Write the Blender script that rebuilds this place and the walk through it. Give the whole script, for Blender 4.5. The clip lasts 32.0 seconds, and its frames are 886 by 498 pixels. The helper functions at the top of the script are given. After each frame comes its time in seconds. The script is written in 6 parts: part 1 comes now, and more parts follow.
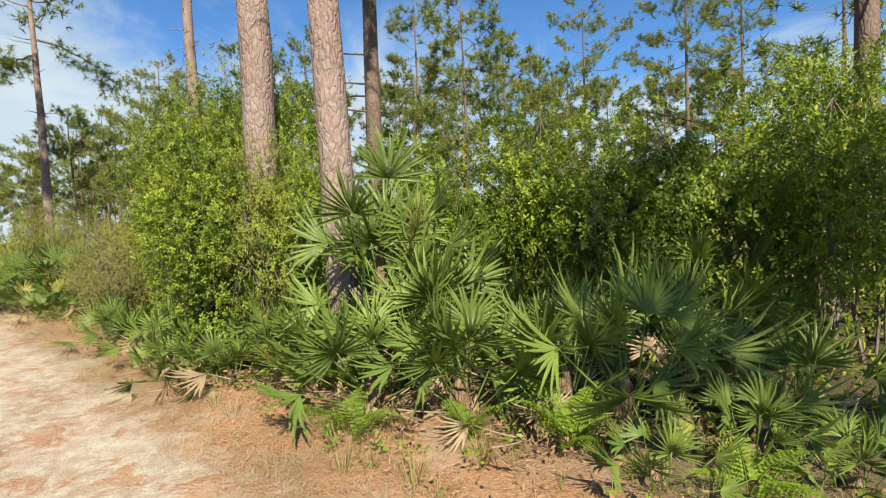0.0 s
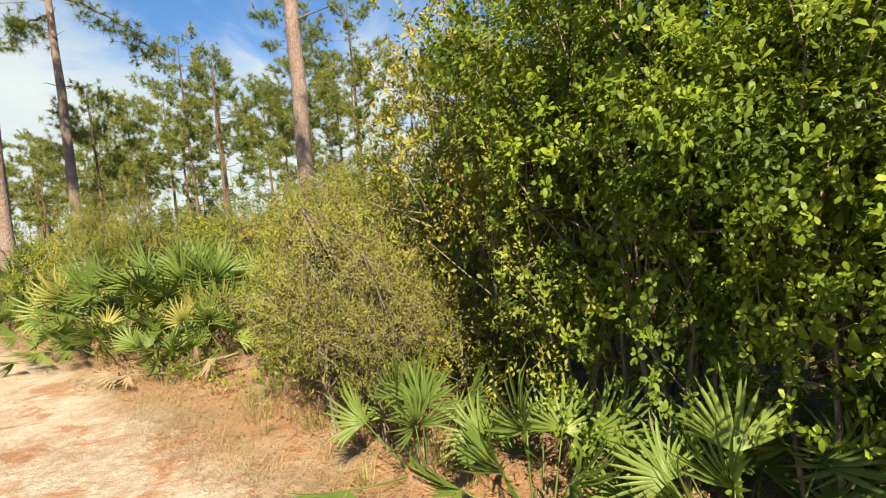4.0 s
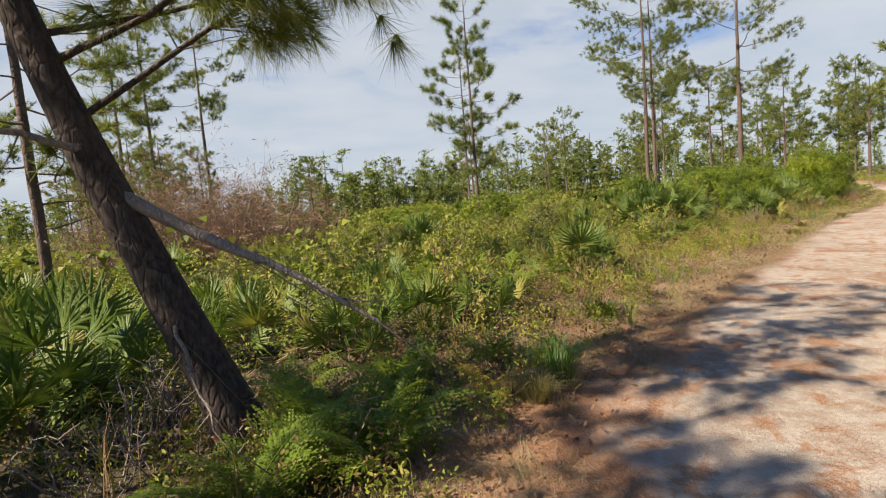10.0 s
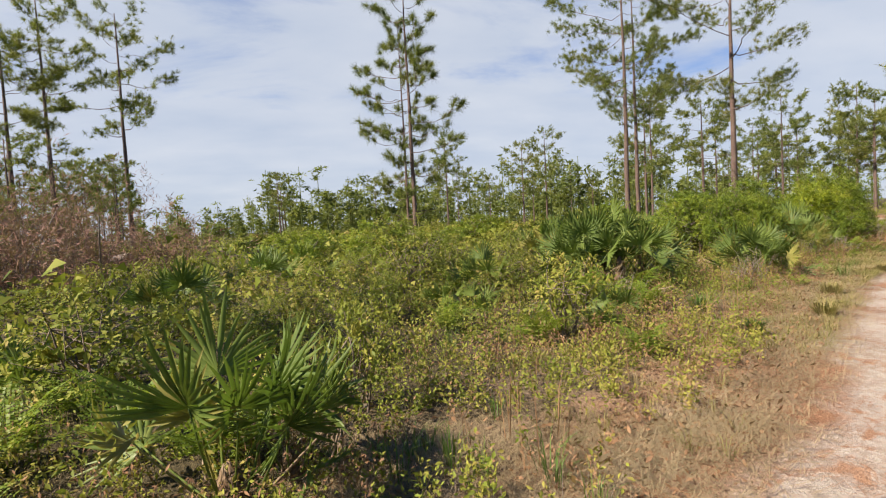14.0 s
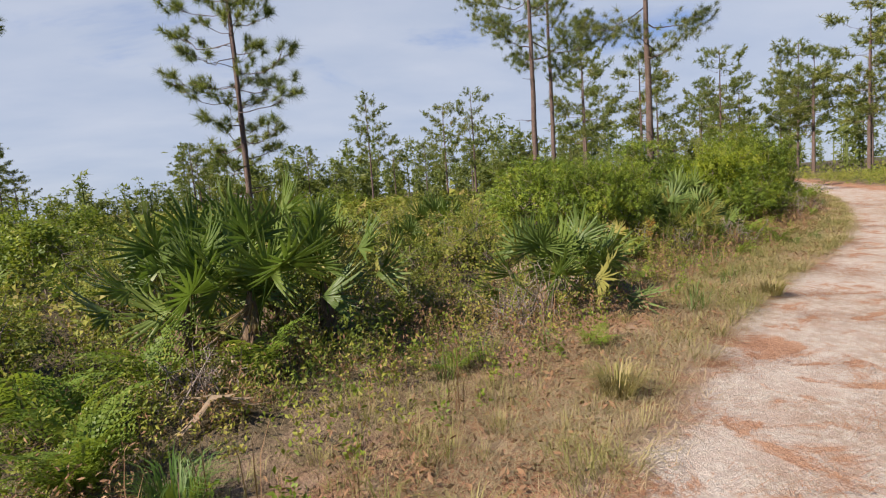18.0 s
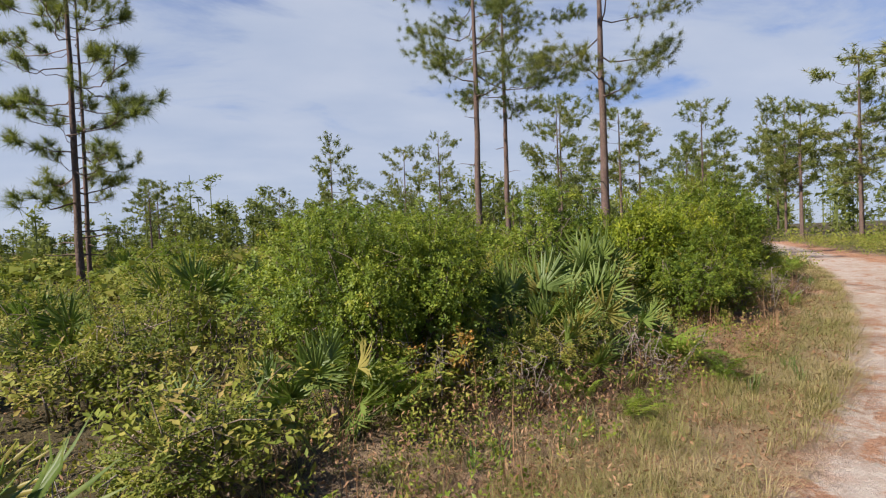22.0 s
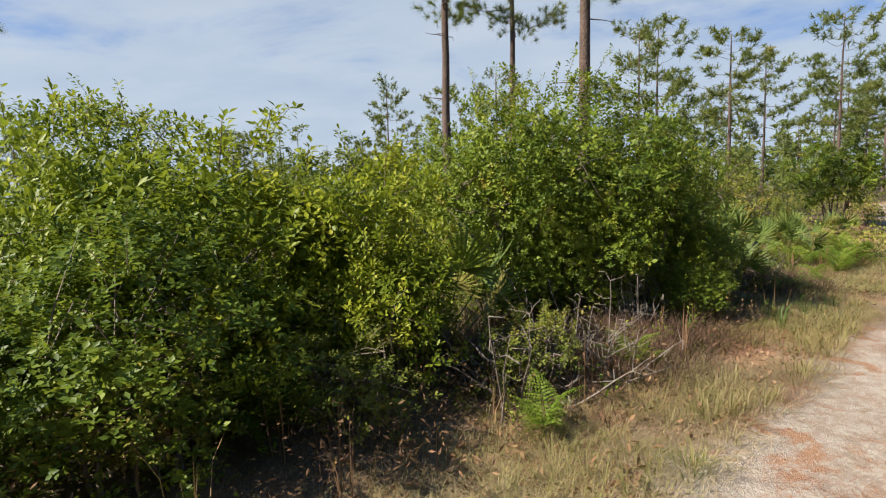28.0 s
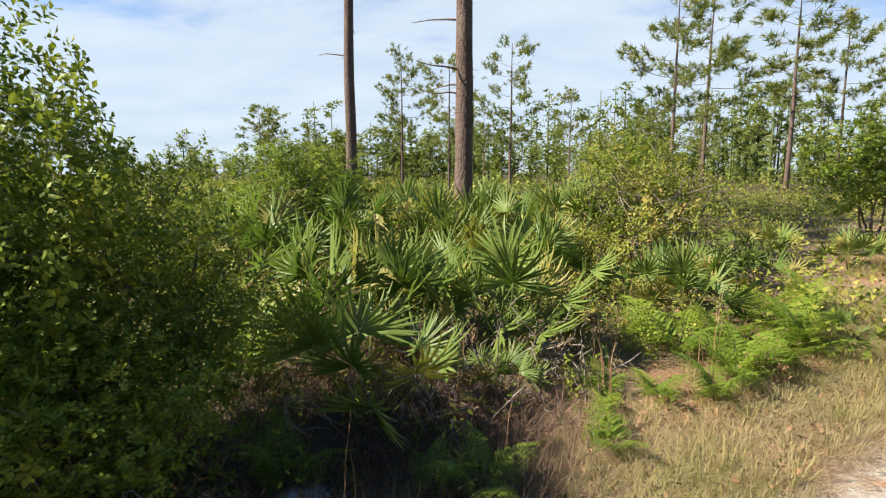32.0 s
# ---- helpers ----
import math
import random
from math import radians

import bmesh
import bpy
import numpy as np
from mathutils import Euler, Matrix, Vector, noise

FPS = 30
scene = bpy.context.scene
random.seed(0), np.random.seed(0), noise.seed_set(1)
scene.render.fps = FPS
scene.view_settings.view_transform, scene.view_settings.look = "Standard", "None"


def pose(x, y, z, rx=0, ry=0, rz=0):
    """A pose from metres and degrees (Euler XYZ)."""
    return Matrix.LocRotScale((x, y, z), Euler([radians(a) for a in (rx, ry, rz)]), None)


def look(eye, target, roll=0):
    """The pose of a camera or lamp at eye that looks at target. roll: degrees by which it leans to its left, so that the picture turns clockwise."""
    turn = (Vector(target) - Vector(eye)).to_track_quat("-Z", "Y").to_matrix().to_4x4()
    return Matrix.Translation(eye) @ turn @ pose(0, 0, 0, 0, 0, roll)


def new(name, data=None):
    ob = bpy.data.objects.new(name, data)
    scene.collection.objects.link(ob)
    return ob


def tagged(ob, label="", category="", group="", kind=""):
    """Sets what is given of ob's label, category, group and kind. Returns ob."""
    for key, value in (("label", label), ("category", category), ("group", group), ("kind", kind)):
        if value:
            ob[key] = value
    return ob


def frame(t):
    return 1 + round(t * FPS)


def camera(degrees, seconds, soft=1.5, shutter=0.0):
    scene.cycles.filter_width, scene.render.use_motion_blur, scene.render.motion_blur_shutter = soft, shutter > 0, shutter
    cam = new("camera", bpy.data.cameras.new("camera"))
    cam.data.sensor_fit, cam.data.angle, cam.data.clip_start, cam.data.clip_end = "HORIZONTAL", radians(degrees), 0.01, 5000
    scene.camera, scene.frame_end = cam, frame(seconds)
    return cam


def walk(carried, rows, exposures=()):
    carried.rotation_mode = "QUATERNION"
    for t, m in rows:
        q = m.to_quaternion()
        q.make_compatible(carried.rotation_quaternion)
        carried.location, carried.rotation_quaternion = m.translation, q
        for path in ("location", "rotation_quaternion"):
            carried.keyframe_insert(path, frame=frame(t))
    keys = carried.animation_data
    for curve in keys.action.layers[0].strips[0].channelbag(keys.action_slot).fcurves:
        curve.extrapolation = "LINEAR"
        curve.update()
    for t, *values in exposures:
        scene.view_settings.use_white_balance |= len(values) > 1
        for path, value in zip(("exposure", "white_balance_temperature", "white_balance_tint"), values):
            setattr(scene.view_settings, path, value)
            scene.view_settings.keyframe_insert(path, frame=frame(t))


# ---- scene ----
EXPOSURES = [(0, 1.16, 6900, 2), (2, 1.2, 7150, 3), (3, 1.38, 8000, 3), (6, 1.27, 7500, 5), (8, 1.03, 7300, 11), (9.5, 0.92, 7100, 12), (10.2, 0.95, 7100, 12), (11, 1.28, 7300, 12), (12, 1.3, 7200, 13), (13, 1.13, 7000, 14), (16, 0.9, 6700, 16), (20, 0.68, 6350, 17), (24, 0.8, 6350, 16), (27, 0.82, 6450, 12), (30, 1.0, 6600, 7), (31, 1.13, 6900, 7), (32, 1.28, 6600, 8)]
cam = camera(79.15, 32.0, 1.2)
PATH = [
    (0.0, pose(0.000, 0.000, 1.426, 86.83, 2.93, -0.09)),
    (0.5, pose(-0.540, 0.526, 1.435, 86.56, 4.72, 2.82)),
    (1.0, pose(-1.032, 1.053, 1.440, 86.73, 4.75, 4.05)),
    (1.5, pose(-1.581, 1.537, 1.459, 87.60, 4.78, 3.31)),
    (2.0, pose(-2.092, 2.032, 1.448, 87.63, 4.81, 2.43)),
    (2.5, pose(-2.610, 2.520, 1.449, 87.09, 4.38, 0.89)),
    (3.0, pose(-3.084, 2.990, 1.462, 86.53, 4.42, -0.59)),
    (3.5, pose(-3.588, 3.529, 1.456, 85.57, 4.87, -0.66)),
    (5.5, pose(-5.676, 5.805, 1.455, 85.74, 4.85, 2.56)),
    (6.0, pose(-6.256, 6.387, 1.468, 85.10, 5.87, 3.96)),
    (6.5, pose(-6.828, 6.895, 1.448, 85.41, 6.62, 5.40)),
    (7.0, pose(-7.347, 7.382, 1.439, 84.63, 5.79, 7.67)),
    (7.5, pose(-7.857, 7.857, 1.447, 84.00, 4.76, 10.47)),
    (8.0, pose(-8.357, 8.339, 1.474, 84.74, 4.96, 17.44)),
    (8.5, pose(-8.842, 8.813, 1.494, 86.59, 5.31, 26.00)),
    (9.0, pose(-9.377, 9.205, 1.489, 85.79, 5.84, 39.59)),
    (9.5, pose(-9.969, 9.588, 1.477, 86.02, 5.59, 57.45)),
    (10.0, pose(-10.542, 9.963, 1.448, 84.78, 4.75, 76.59)),
    (10.5, pose(-11.127, 10.367, 1.437, 82.70, 3.72, 84.51)),
    (11.0, pose(-11.722, 10.841, 1.427, 81.69, 3.05, 87.63)),
    (11.5, pose(-12.326, 11.374, 1.409, 81.39, 2.74, 87.21)),
    (12.0, pose(-12.947, 11.928, 1.407, 82.26, 2.26, 84.86)),
    (12.5, pose(-13.539, 12.475, 1.405, 83.65, 1.95, 82.28)),
    (13.0, pose(-14.095, 12.996, 1.412, 85.08, 1.54, 79.69)),
    (13.5, pose(-14.611, 13.552, 1.415, 86.89, 1.92, 77.44)),
    (15.5, pose(-16.471, 16.483, 1.459, 84.97, 5.49, 74.72)),
    (16.0, pose(-16.906, 17.130, 1.448, 83.31, 4.22, 75.06)),
    (16.5, pose(-17.306, 17.772, 1.435, 82.43, 3.81, 75.12)),
    (17.0, pose(-17.710, 18.412, 1.457, 84.54, 2.28, 74.65)),
    (17.5, pose(-18.135, 19.065, 1.440, 85.27, 2.12, 72.52)),
    (18.0, pose(-18.592, 19.648, 1.408, 83.59, 4.30, 72.34)),
    (18.5, pose(-18.993, 20.215, 1.418, 84.73, 3.83, 73.53)),
    (19.0, pose(-19.415, 20.747, 1.433, 85.67, 1.96, 75.00)),
    (19.5, pose(-19.866, 21.275, 1.460, 90.38, 0.64, 77.72)),
    (20.0, pose(-20.274, 21.804, 1.487, 91.11, 1.64, 80.14)),
    (20.5, pose(-20.674, 22.365, 1.476, 91.23, 1.96, 78.33)),
    (21.0, pose(-21.070, 22.892, 1.480, 90.36, 2.03, 74.87)),
    (21.5, pose(-21.474, 23.428, 1.455, 89.91, 1.04, 72.33)),
    (22.0, pose(-21.817, 24.009, 1.450, 88.58, 2.15, 71.86)),
    (22.5, pose(-22.092, 24.638, 1.448, 88.24, 1.52, 71.74)),
    (23.0, pose(-22.353, 25.269, 1.448, 87.72, 1.90, 72.90)),
    (23.5, pose(-22.617, 25.890, 1.447, 86.30, 2.90, 74.28)),
    (24.0, pose(-22.890, 26.500, 1.447, 86.10, 2.06, 77.39)),
    (24.5, pose(-23.169, 27.106, 1.448, 87.02, 0.94, 79.80)),
    (26.5, pose(-24.324, 29.549, 1.479, 85.66, 0.45, 82.72)),
    (27.0, pose(-24.711, 30.191, 1.471, 85.66, 0.37, 83.86)),
    (27.5, pose(-25.144, 30.867, 1.445, 83.89, 1.27, 84.35)),
    (28.0, pose(-25.627, 31.521, 1.446, 83.78, 1.63, 85.26)),
    (28.5, pose(-26.114, 32.181, 1.431, 84.76, 1.48, 85.30)),
    (29.0, pose(-26.637, 32.844, 1.427, 85.88, 1.84, 85.21)),
    (29.5, pose(-27.156, 33.516, 1.441, 86.36, 2.51, 84.93)),
    (30.0, pose(-27.668, 34.148, 1.451, 86.14, 3.80, 84.86)),
    (30.5, pose(-28.166, 34.733, 1.449, 85.58, 4.10, 86.05)),
    (31.0, pose(-28.664, 35.319, 1.436, 84.15, 4.81, 88.93)),
    (31.5, pose(-29.182, 35.915, 1.467, 84.11, 4.51, 91.67)),
    (32.0, pose(-29.741, 36.422, 1.485, 81.90, 0.06, 92.23)),
]
walk(cam, PATH, EXPOSURES)

# ---- light ----
SUN_ELEV, SUN_ROT = radians(43), radians(168)
world = bpy.data.worlds.new("sky")
scene.world = world
world.use_nodes = True
wn, wl = world.node_tree.nodes, world.node_tree.links
wn.clear()


def wnode(kind, **sets):
    n = wn.new(kind)
    for k, v in sets.items():
        n.inputs[k].default_value = v
    return n


sky = wn.new("ShaderNodeTexSky")
sky.sky_type, sky.sun_disc = "NISHITA", False
sky.sun_elevation, sky.sun_rotation = SUN_ELEV, SUN_ROT
sky.air_density, sky.dust_density, sky.ozone_density = 1.0, 0.6, 2.5
coord = wn.new("ShaderNodeTexCoord")
sep = wn.new("ShaderNodeSeparateXYZ")
wl.new(coord.outputs["Generated"], sep.inputs[0])


def wmath(op, a, b=0.0, c=None):
    n = wn.new("ShaderNodeMath")
    n.operation = op
    for i, v in enumerate((a, b, c)):
        if v is None:
            continue
        if isinstance(v, (int, float)):
            n.inputs[i].default_value = v
        else:
            wl.new(v, n.inputs[i])
    return n.outputs[0]


# a veil of cloud, thicker towards the west (-x) and the horizon, with open blue higher up
up = wmath("ADD", wmath("MAXIMUM", sep.outputs[2], 0.0), 0.22)
flat = wn.new("ShaderNodeCombineXYZ")
wl.new(wmath("DIVIDE", sep.outputs[0], up), flat.inputs[0])
wl.new(wmath("DIVIDE", wmath("MULTIPLY", sep.outputs[1], 0.6), up), flat.inputs[1])
bank = wnode("ShaderNodeTexNoise", Scale=1.5, Detail=8.0, Roughness=0.6, Distortion=0.5)
wl.new(flat.outputs[0], bank.inputs["Vector"])
veil = wmath("ADD", wmath("MULTIPLY_ADD", sep.outputs[0], -0.17, 0.0), wmath("MULTIPLY_ADD", sep.outputs[2], -1.1, 0.36))
cover = wmath("ADD", bank.outputs[0], veil)
ramp = wn.new("ShaderNodeMapRange")
ramp.interpolation_type = "SMOOTHSTEP"
wl.new(cover, ramp.inputs[0])
ramp.inputs[1].default_value, ramp.inputs[2].default_value = 0.45, 0.73
ramp.inputs[3].default_value, ramp.inputs[4].default_value = 0.0, 0.92
shade = wnode("ShaderNodeTexNoise", Scale=3.2, Detail=7.0)
wl.new(flat.outputs[0], shade.inputs["Vector"])
cloud = wn.new("ShaderNodeMix")
cloud.data_type = "RGBA"
wl.new(shade.outputs[0], cloud.inputs[0])
cloud.inputs[6].default_value, cloud.inputs[7].default_value = (4.5, 5.65, 7.3, 1), (7.4, 8.1, 8.8, 1)
mixed = wn.new("ShaderNodeMix")
mixed.data_type = "RGBA"
wl.new(ramp.outputs[0], mixed.inputs[0])
blue = wn.new("ShaderNodeMix")
blue.data_type, blue.blend_type = "RGBA", "MULTIPLY"
blue.inputs[0].default_value, blue.inputs[7].default_value = 1.0, (0.62, 1.0, 1.5, 1)
wl.new(sky.outputs[0], blue.inputs[6])
wl.new(blue.outputs[2], mixed.inputs[6])
wl.new(cloud.outputs[2], mixed.inputs[7])
back = wnode("ShaderNodeBackground", Strength=0.051)
wl.new(mixed.outputs[2], back.inputs[0])
wout = wn.new("ShaderNodeOutputWorld")
wl.new(back.outputs[0], wout.inputs[0])

sun_data = bpy.data.lights.new("sun", "SUN")
sun_data.energy, sun_data.angle, sun_data.color = 5.0, radians(0.6), (1.0, 0.92, 0.78)
sun = new("sun", sun_data)
sun_dir = Vector((math.sin(SUN_ROT) * math.cos(SUN_ELEV), math.cos(SUN_ROT) * math.cos(SUN_ELEV), math.sin(SUN_ELEV)))
sun.matrix_world = look((0, 0, 40), Vector((0, 0, 40)) - sun_dir)


# ---- materials ----
class Mat:
    """A node material with short ways to add nodes."""

    def __init__(self, name, rough=0.6, spec=0.3):
        self.m = bpy.data.materials.new(name)
        self.m.use_nodes = True
        self.n, self.l = self.m.node_tree.nodes, self.m.node_tree.links
        self.bsdf = self.n["Principled BSDF"]
        self.out = self.n["Material Output"]
        self.bsdf.inputs["Roughness"].default_value = rough
        self.bsdf.inputs["Specular IOR Level"].default_value = spec

    def put(self, value, socket):
        if isinstance(value, bpy.types.NodeSocket):
            self.l.new(value, socket)
        else:
            socket.default_value = value

    def coord(self, which="Object", scale=None):
        c = self.n.new("ShaderNodeTexCoord").outputs[which]
        if scale is None:
            return c
        m = self.n.new("ShaderNodeMapping")
        m.inputs["Scale"].default_value = scale
        self.l.new(c, m.inputs[0])
        return m.outputs[0]

    def position(self):
        return self.n.new("ShaderNodeNewGeometry").outputs["Position"]

    def island(self):
        return self.n.new("ShaderNodeNewGeometry").outputs["Random Per Island"]

    def random(self):
        return self.n.new("ShaderNodeObjectInfo").outputs["Random"]

    def noise(self, vec, scale, detail=4.0, rough=0.55, distort=0.0):
        t = self.n.new("ShaderNodeTexNoise")
        self.l.new(vec, t.inputs["Vector"])
        t.inputs["Scale"].default_value, t.inputs["Detail"].default_value = scale, detail
        t.inputs["Roughness"].default_value, t.inputs["Distortion"].default_value = rough, distort
        return t.outputs[0]

    def voronoi(self, vec, scale, feature="F1", which="Distance"):
        t = self.n.new("ShaderNodeTexVoronoi")
        t.feature = feature
        self.l.new(vec, t.inputs["Vector"])
        t.inputs["Scale"].default_value = scale
        return t.outputs[which]

    def math(self, op, a, b=0.0, c=0.0):
        t = self.n.new("ShaderNodeMath")
        t.operation = op
        for i, v in enumerate((a, b, c)):
            self.put(v, t.inputs[i])
        return t.outputs[0]

    def span(self, v, a, b, lo=0.0, hi=1.0):
        t = self.n.new("ShaderNodeMapRange")
        t.interpolation_type = "SMOOTHSTEP"
        self.put(v, t.inputs[0])
        for i, q in enumerate((a, b, lo, hi)):
            self.put(q, t.inputs[i + 1])
        return t.outputs[0]

    def ramp(self, fac, *stops):
        t = self.n.new("ShaderNodeValToRGB")
        r = t.color_ramp
        while len(r.elements) < len(stops):
            r.elements.new(0.5)
        for e, (p, c) in zip(r.elements, stops):
            e.position, e.color = p, (*c, 1)
        self.put(fac, t.inputs[0])
        return t.outputs[0]

    def mix(self, fac, a, b, how="MIX"):
        t = self.n.new("ShaderNodeMix")
        t.data_type, t.blend_type = "RGBA", how
        self.put(fac, t.inputs[0])
        for v, i in ((a, 6), (b, 7)):
            self.put((*v, 1) if isinstance(v, tuple) and len(v) == 3 else v, t.inputs[i])
        return t.outputs[2]

    def bump(self, height, strength=0.5, dist=0.02):
        t = self.n.new("ShaderNodeBump")
        t.inputs["Strength"].default_value, t.inputs["Distance"].default_value = strength, dist
        self.l.new(height, t.inputs["Height"])
        self.l.new(t.outputs[0], self.bsdf.inputs["Normal"])
        return t

    def color(self, c):
        self.put((*c, 1) if isinstance(c, tuple) else c, self.bsdf.inputs["Base Color"])
        return c

    def thin(self, c, amount):
        """Lets light through, as a leaf does."""
        tr = self.n.new("ShaderNodeBsdfTranslucent")
        self.put((*c, 1) if isinstance(c, tuple) else c, tr.inputs[0])
        mx = self.n.new("ShaderNodeMixShader")
        mx.inputs[0].default_value = amount
        self.l.new(self.bsdf.outputs[0], mx.inputs[1])
        self.l.new(tr.outputs[0], mx.inputs[2])
        self.l.new(mx.outputs[0], self.out.inputs[0])


LEAFY = set()


def leaf_material(name, stops, rough=0.5, spec=0.16, through_it=0.3, patch=1.3):
    """Leaves of several tints: by leaf, by plant and by patch of the crown."""
    k = Mat(name, rough, spec)
    pos = k.position()
    sprig = k.n.new("ShaderNodeAttribute")
    sprig.attribute_name = "sprig"
    v = k.math("MULTIPLY_ADD", k.island(), 0.26, k.math("MULTIPLY", k.random(), 0.2))
    v = k.math("MULTIPLY_ADD", sprig.outputs["Fac"], 0.4, v)
    v = k.math("ADD", v, k.math("MULTIPLY_ADD", k.noise(pos, patch, 3.0), 1.2, -0.55))
    c = k.ramp(v, *stops)
    spots = k.span(k.noise(pos, 60.0, 2.0), 0.62, 0.75, 0.0, 0.35)
    c = k.mix(spots, c, (0.16, 0.12, 0.05))
    k.color(c)
    k.thin(k.mix(0.5, c, (0.30, 0.36, 0.03), "MIX"), through_it)
    LEAFY.add(name)
    return k.m


OAK_LEAF = leaf_material("oak_leaf", [(0.0, (0.034, 0.064, 0.013)), (0.35, (0.102, 0.158, 0.020)), (0.62, (0.212, 0.276, 0.031)), (0.85, (0.345, 0.355, 0.048)), (1.0, (0.430, 0.300, 0.062))], 0.45, 0.2, 0.34, 2.4)
BAY_LEAF = leaf_material("gallberry_leaf", [(0.0, (0.070, 0.105, 0.019)), (0.35, (0.155, 0.195, 0.033)), (0.62, (0.265, 0.270, 0.050)), (0.82, (0.360, 0.280, 0.070)), (1.0, (0.330, 0.180, 0.060))], 0.55, 0.18)
SCRUB_LEAF = leaf_material("scrub_leaf", [(0.0, (0.055, 0.085, 0.016)), (0.35, (0.175, 0.215, 0.032)), (0.58, (0.300, 0.300, 0.054)), (0.78, (0.350, 0.270, 0.085)), (1.0, (0.300, 0.180, 0.080))], 0.6, 0.15, 0.25, 0.9)
RUST_LEAF = leaf_material("autumn_oak_leaf", [(0.0, (0.12, 0.13, 0.03)), (0.4, (0.34, 0.20, 0.045)), (0.8, (0.52, 0.27, 0.06)), (1.0, (0.42, 0.16, 0.05))], 0.55, 0.18, 0.32, 2.0)
WIRY_LEAF = leaf_material("wiry_leaf", [(0.0, (0.095, 0.095, 0.030)), (0.4, (0.200, 0.195, 0.052)), (0.7, (0.290, 0.270, 0.075)), (1.0, (0.320, 0.240, 0.100))], 0.6, 0.12, 0.2, 0.8)
FERN_LEAF = leaf_material("fern_leaf", [(0.0, (0.085, 0.145, 0.020)), (0.5, (0.170, 0.250, 0.028)), (0.85, (0.260, 0.320, 0.042)), (1.0, (0.428, 0.324, 0.048))], 0.5, 0.3, 0.4)
FERN_DRY = leaf_material("fern_leaf_yellow", [(0.0, (0.42, 0.30, 0.04)), (1.0, (0.52, 0.34, 0.06))], 0.6, 0.2, 0.35)
NEEDLE = leaf_material("pine_needle", [(0.0, (0.070, 0.108, 0.030)), (0.45, (0.160, 0.190, 0.048)), (0.8, (0.265, 0.255, 0.066)), (1.0, (0.31, 0.215, 0.075))], 0.5, 0.25, 0.35, 0.35)
NEEDLE_DEAD = leaf_material("dead_pine_needle", [(0.0, (0.13, 0.065, 0.05)), (0.5, (0.28, 0.15, 0.115)), (1.0, (0.42, 0.29, 0.23))], 0.75, 0.1, 0.15, 0.6)
NEEDLE_FALLEN = leaf_material("fallen_pine_needle", [(0.0, (0.17, 0.07, 0.04)), (0.5, (0.31, 0.145, 0.08)), (1.0, (0.43, 0.25, 0.15))], 0.7, 0.1, 0.1, 0.8)
GRASS = leaf_material("grass_blade", [(0.0, (0.11, 0.145, 0.035)), (0.3, (0.22, 0.215, 0.06)), (0.6, (0.38, 0.30, 0.14)), (1.0, (0.47, 0.36, 0.21))], 0.6, 0.2, 0.3, 0.7)
GRASS_GREEN = leaf_material("green_grass_blade", [(0.0, (0.045, 0.11, 0.022)), (0.6, (0.09, 0.17, 0.03)), (1.0, (0.24, 0.24, 0.07))], 0.5, 0.25, 0.3, 0.9)
STRAW = leaf_material("straw", [(0.0, (0.18, 0.125, 0.07)), (0.5, (0.36, 0.28, 0.165)), (1.0, (0.51, 0.42, 0.27))], 0.65, 0.2, 0.15, 0.7)
VERGE = leaf_material("verge_blade", [(0.0, (0.12, 0.15, 0.035)), (0.4, (0.25, 0.235, 0.075)), (0.7, (0.40, 0.32, 0.16)), (1.0, (0.46, 0.36, 0.22))], 0.55, 0.2, 0.3, 0.9)
# browner and darker than the litter: shade under the oaks is in its colour
BRACKEN_IN_SHADE = leaf_material("dead_bracken", [(0.0, (0.06, 0.036, 0.026)), (0.5, (0.155, 0.095, 0.068)), (1.0, (0.32, 0.225, 0.165))], 0.8, 0.1, 0.1, 0.8)
LIME_LEAF = leaf_material("wax_myrtle_leaf", [(0.0, (0.065, 0.110, 0.012)), (0.35, (0.180, 0.235, 0.018)), (0.65, (0.330, 0.365, 0.028)), (0.9, (0.470, 0.430, 0.045)), (1.0, (0.480, 0.300, 0.060))], 0.45, 0.22, 0.36, 2.2)
LITTER = leaf_material("dead_leaf", [(0.0, (0.120, 0.066, 0.042)), (0.5, (0.288, 0.162, 0.090)), (1.0, (0.480, 0.324, 0.192))], 0.75, 0.1, 0.15)


def frond_material(name, base, tip, edge):
    k = Mat(name, 0.42, 0.22)
    pos = k.position()
    v = k.math("MULTIPLY_ADD", k.island(), 0.25, k.math("MULTIPLY", k.random(), 0.75))
    c = k.mix(v, base, tip)
    grain = k.noise(k.coord("Object", (30, 30, 30)), 2.0, 3.0)
    c = k.mix(k.math("MULTIPLY", grain, 0.35), c, edge)
    far = k.math("POWER", k.span(k.noise(pos, 7.0, 2.0), 0.55, 0.75), 1.0)
    c = k.mix(k.math("MULTIPLY", far, 0.4), c, edge)
    k.color(c)
    k.thin(k.mix(1.0, c, (1.25, 1.45, 0.7), "MULTIPLY"), 0.24)
    return k.m


FROND = frond_material("palmetto_green", (0.036, 0.088, 0.020), (0.150, 0.215, 0.042), (0.28, 0.29, 0.085))
FROND_YELLOW = frond_material("palmetto_yellow", (0.19, 0.195, 0.042), (0.29, 0.255, 0.065), (0.38, 0.31, 0.12))
FROND_DEAD = frond_material("palmetto_dead", (0.20, 0.135, 0.085), (0.40, 0.29, 0.19), (0.47, 0.38, 0.28))


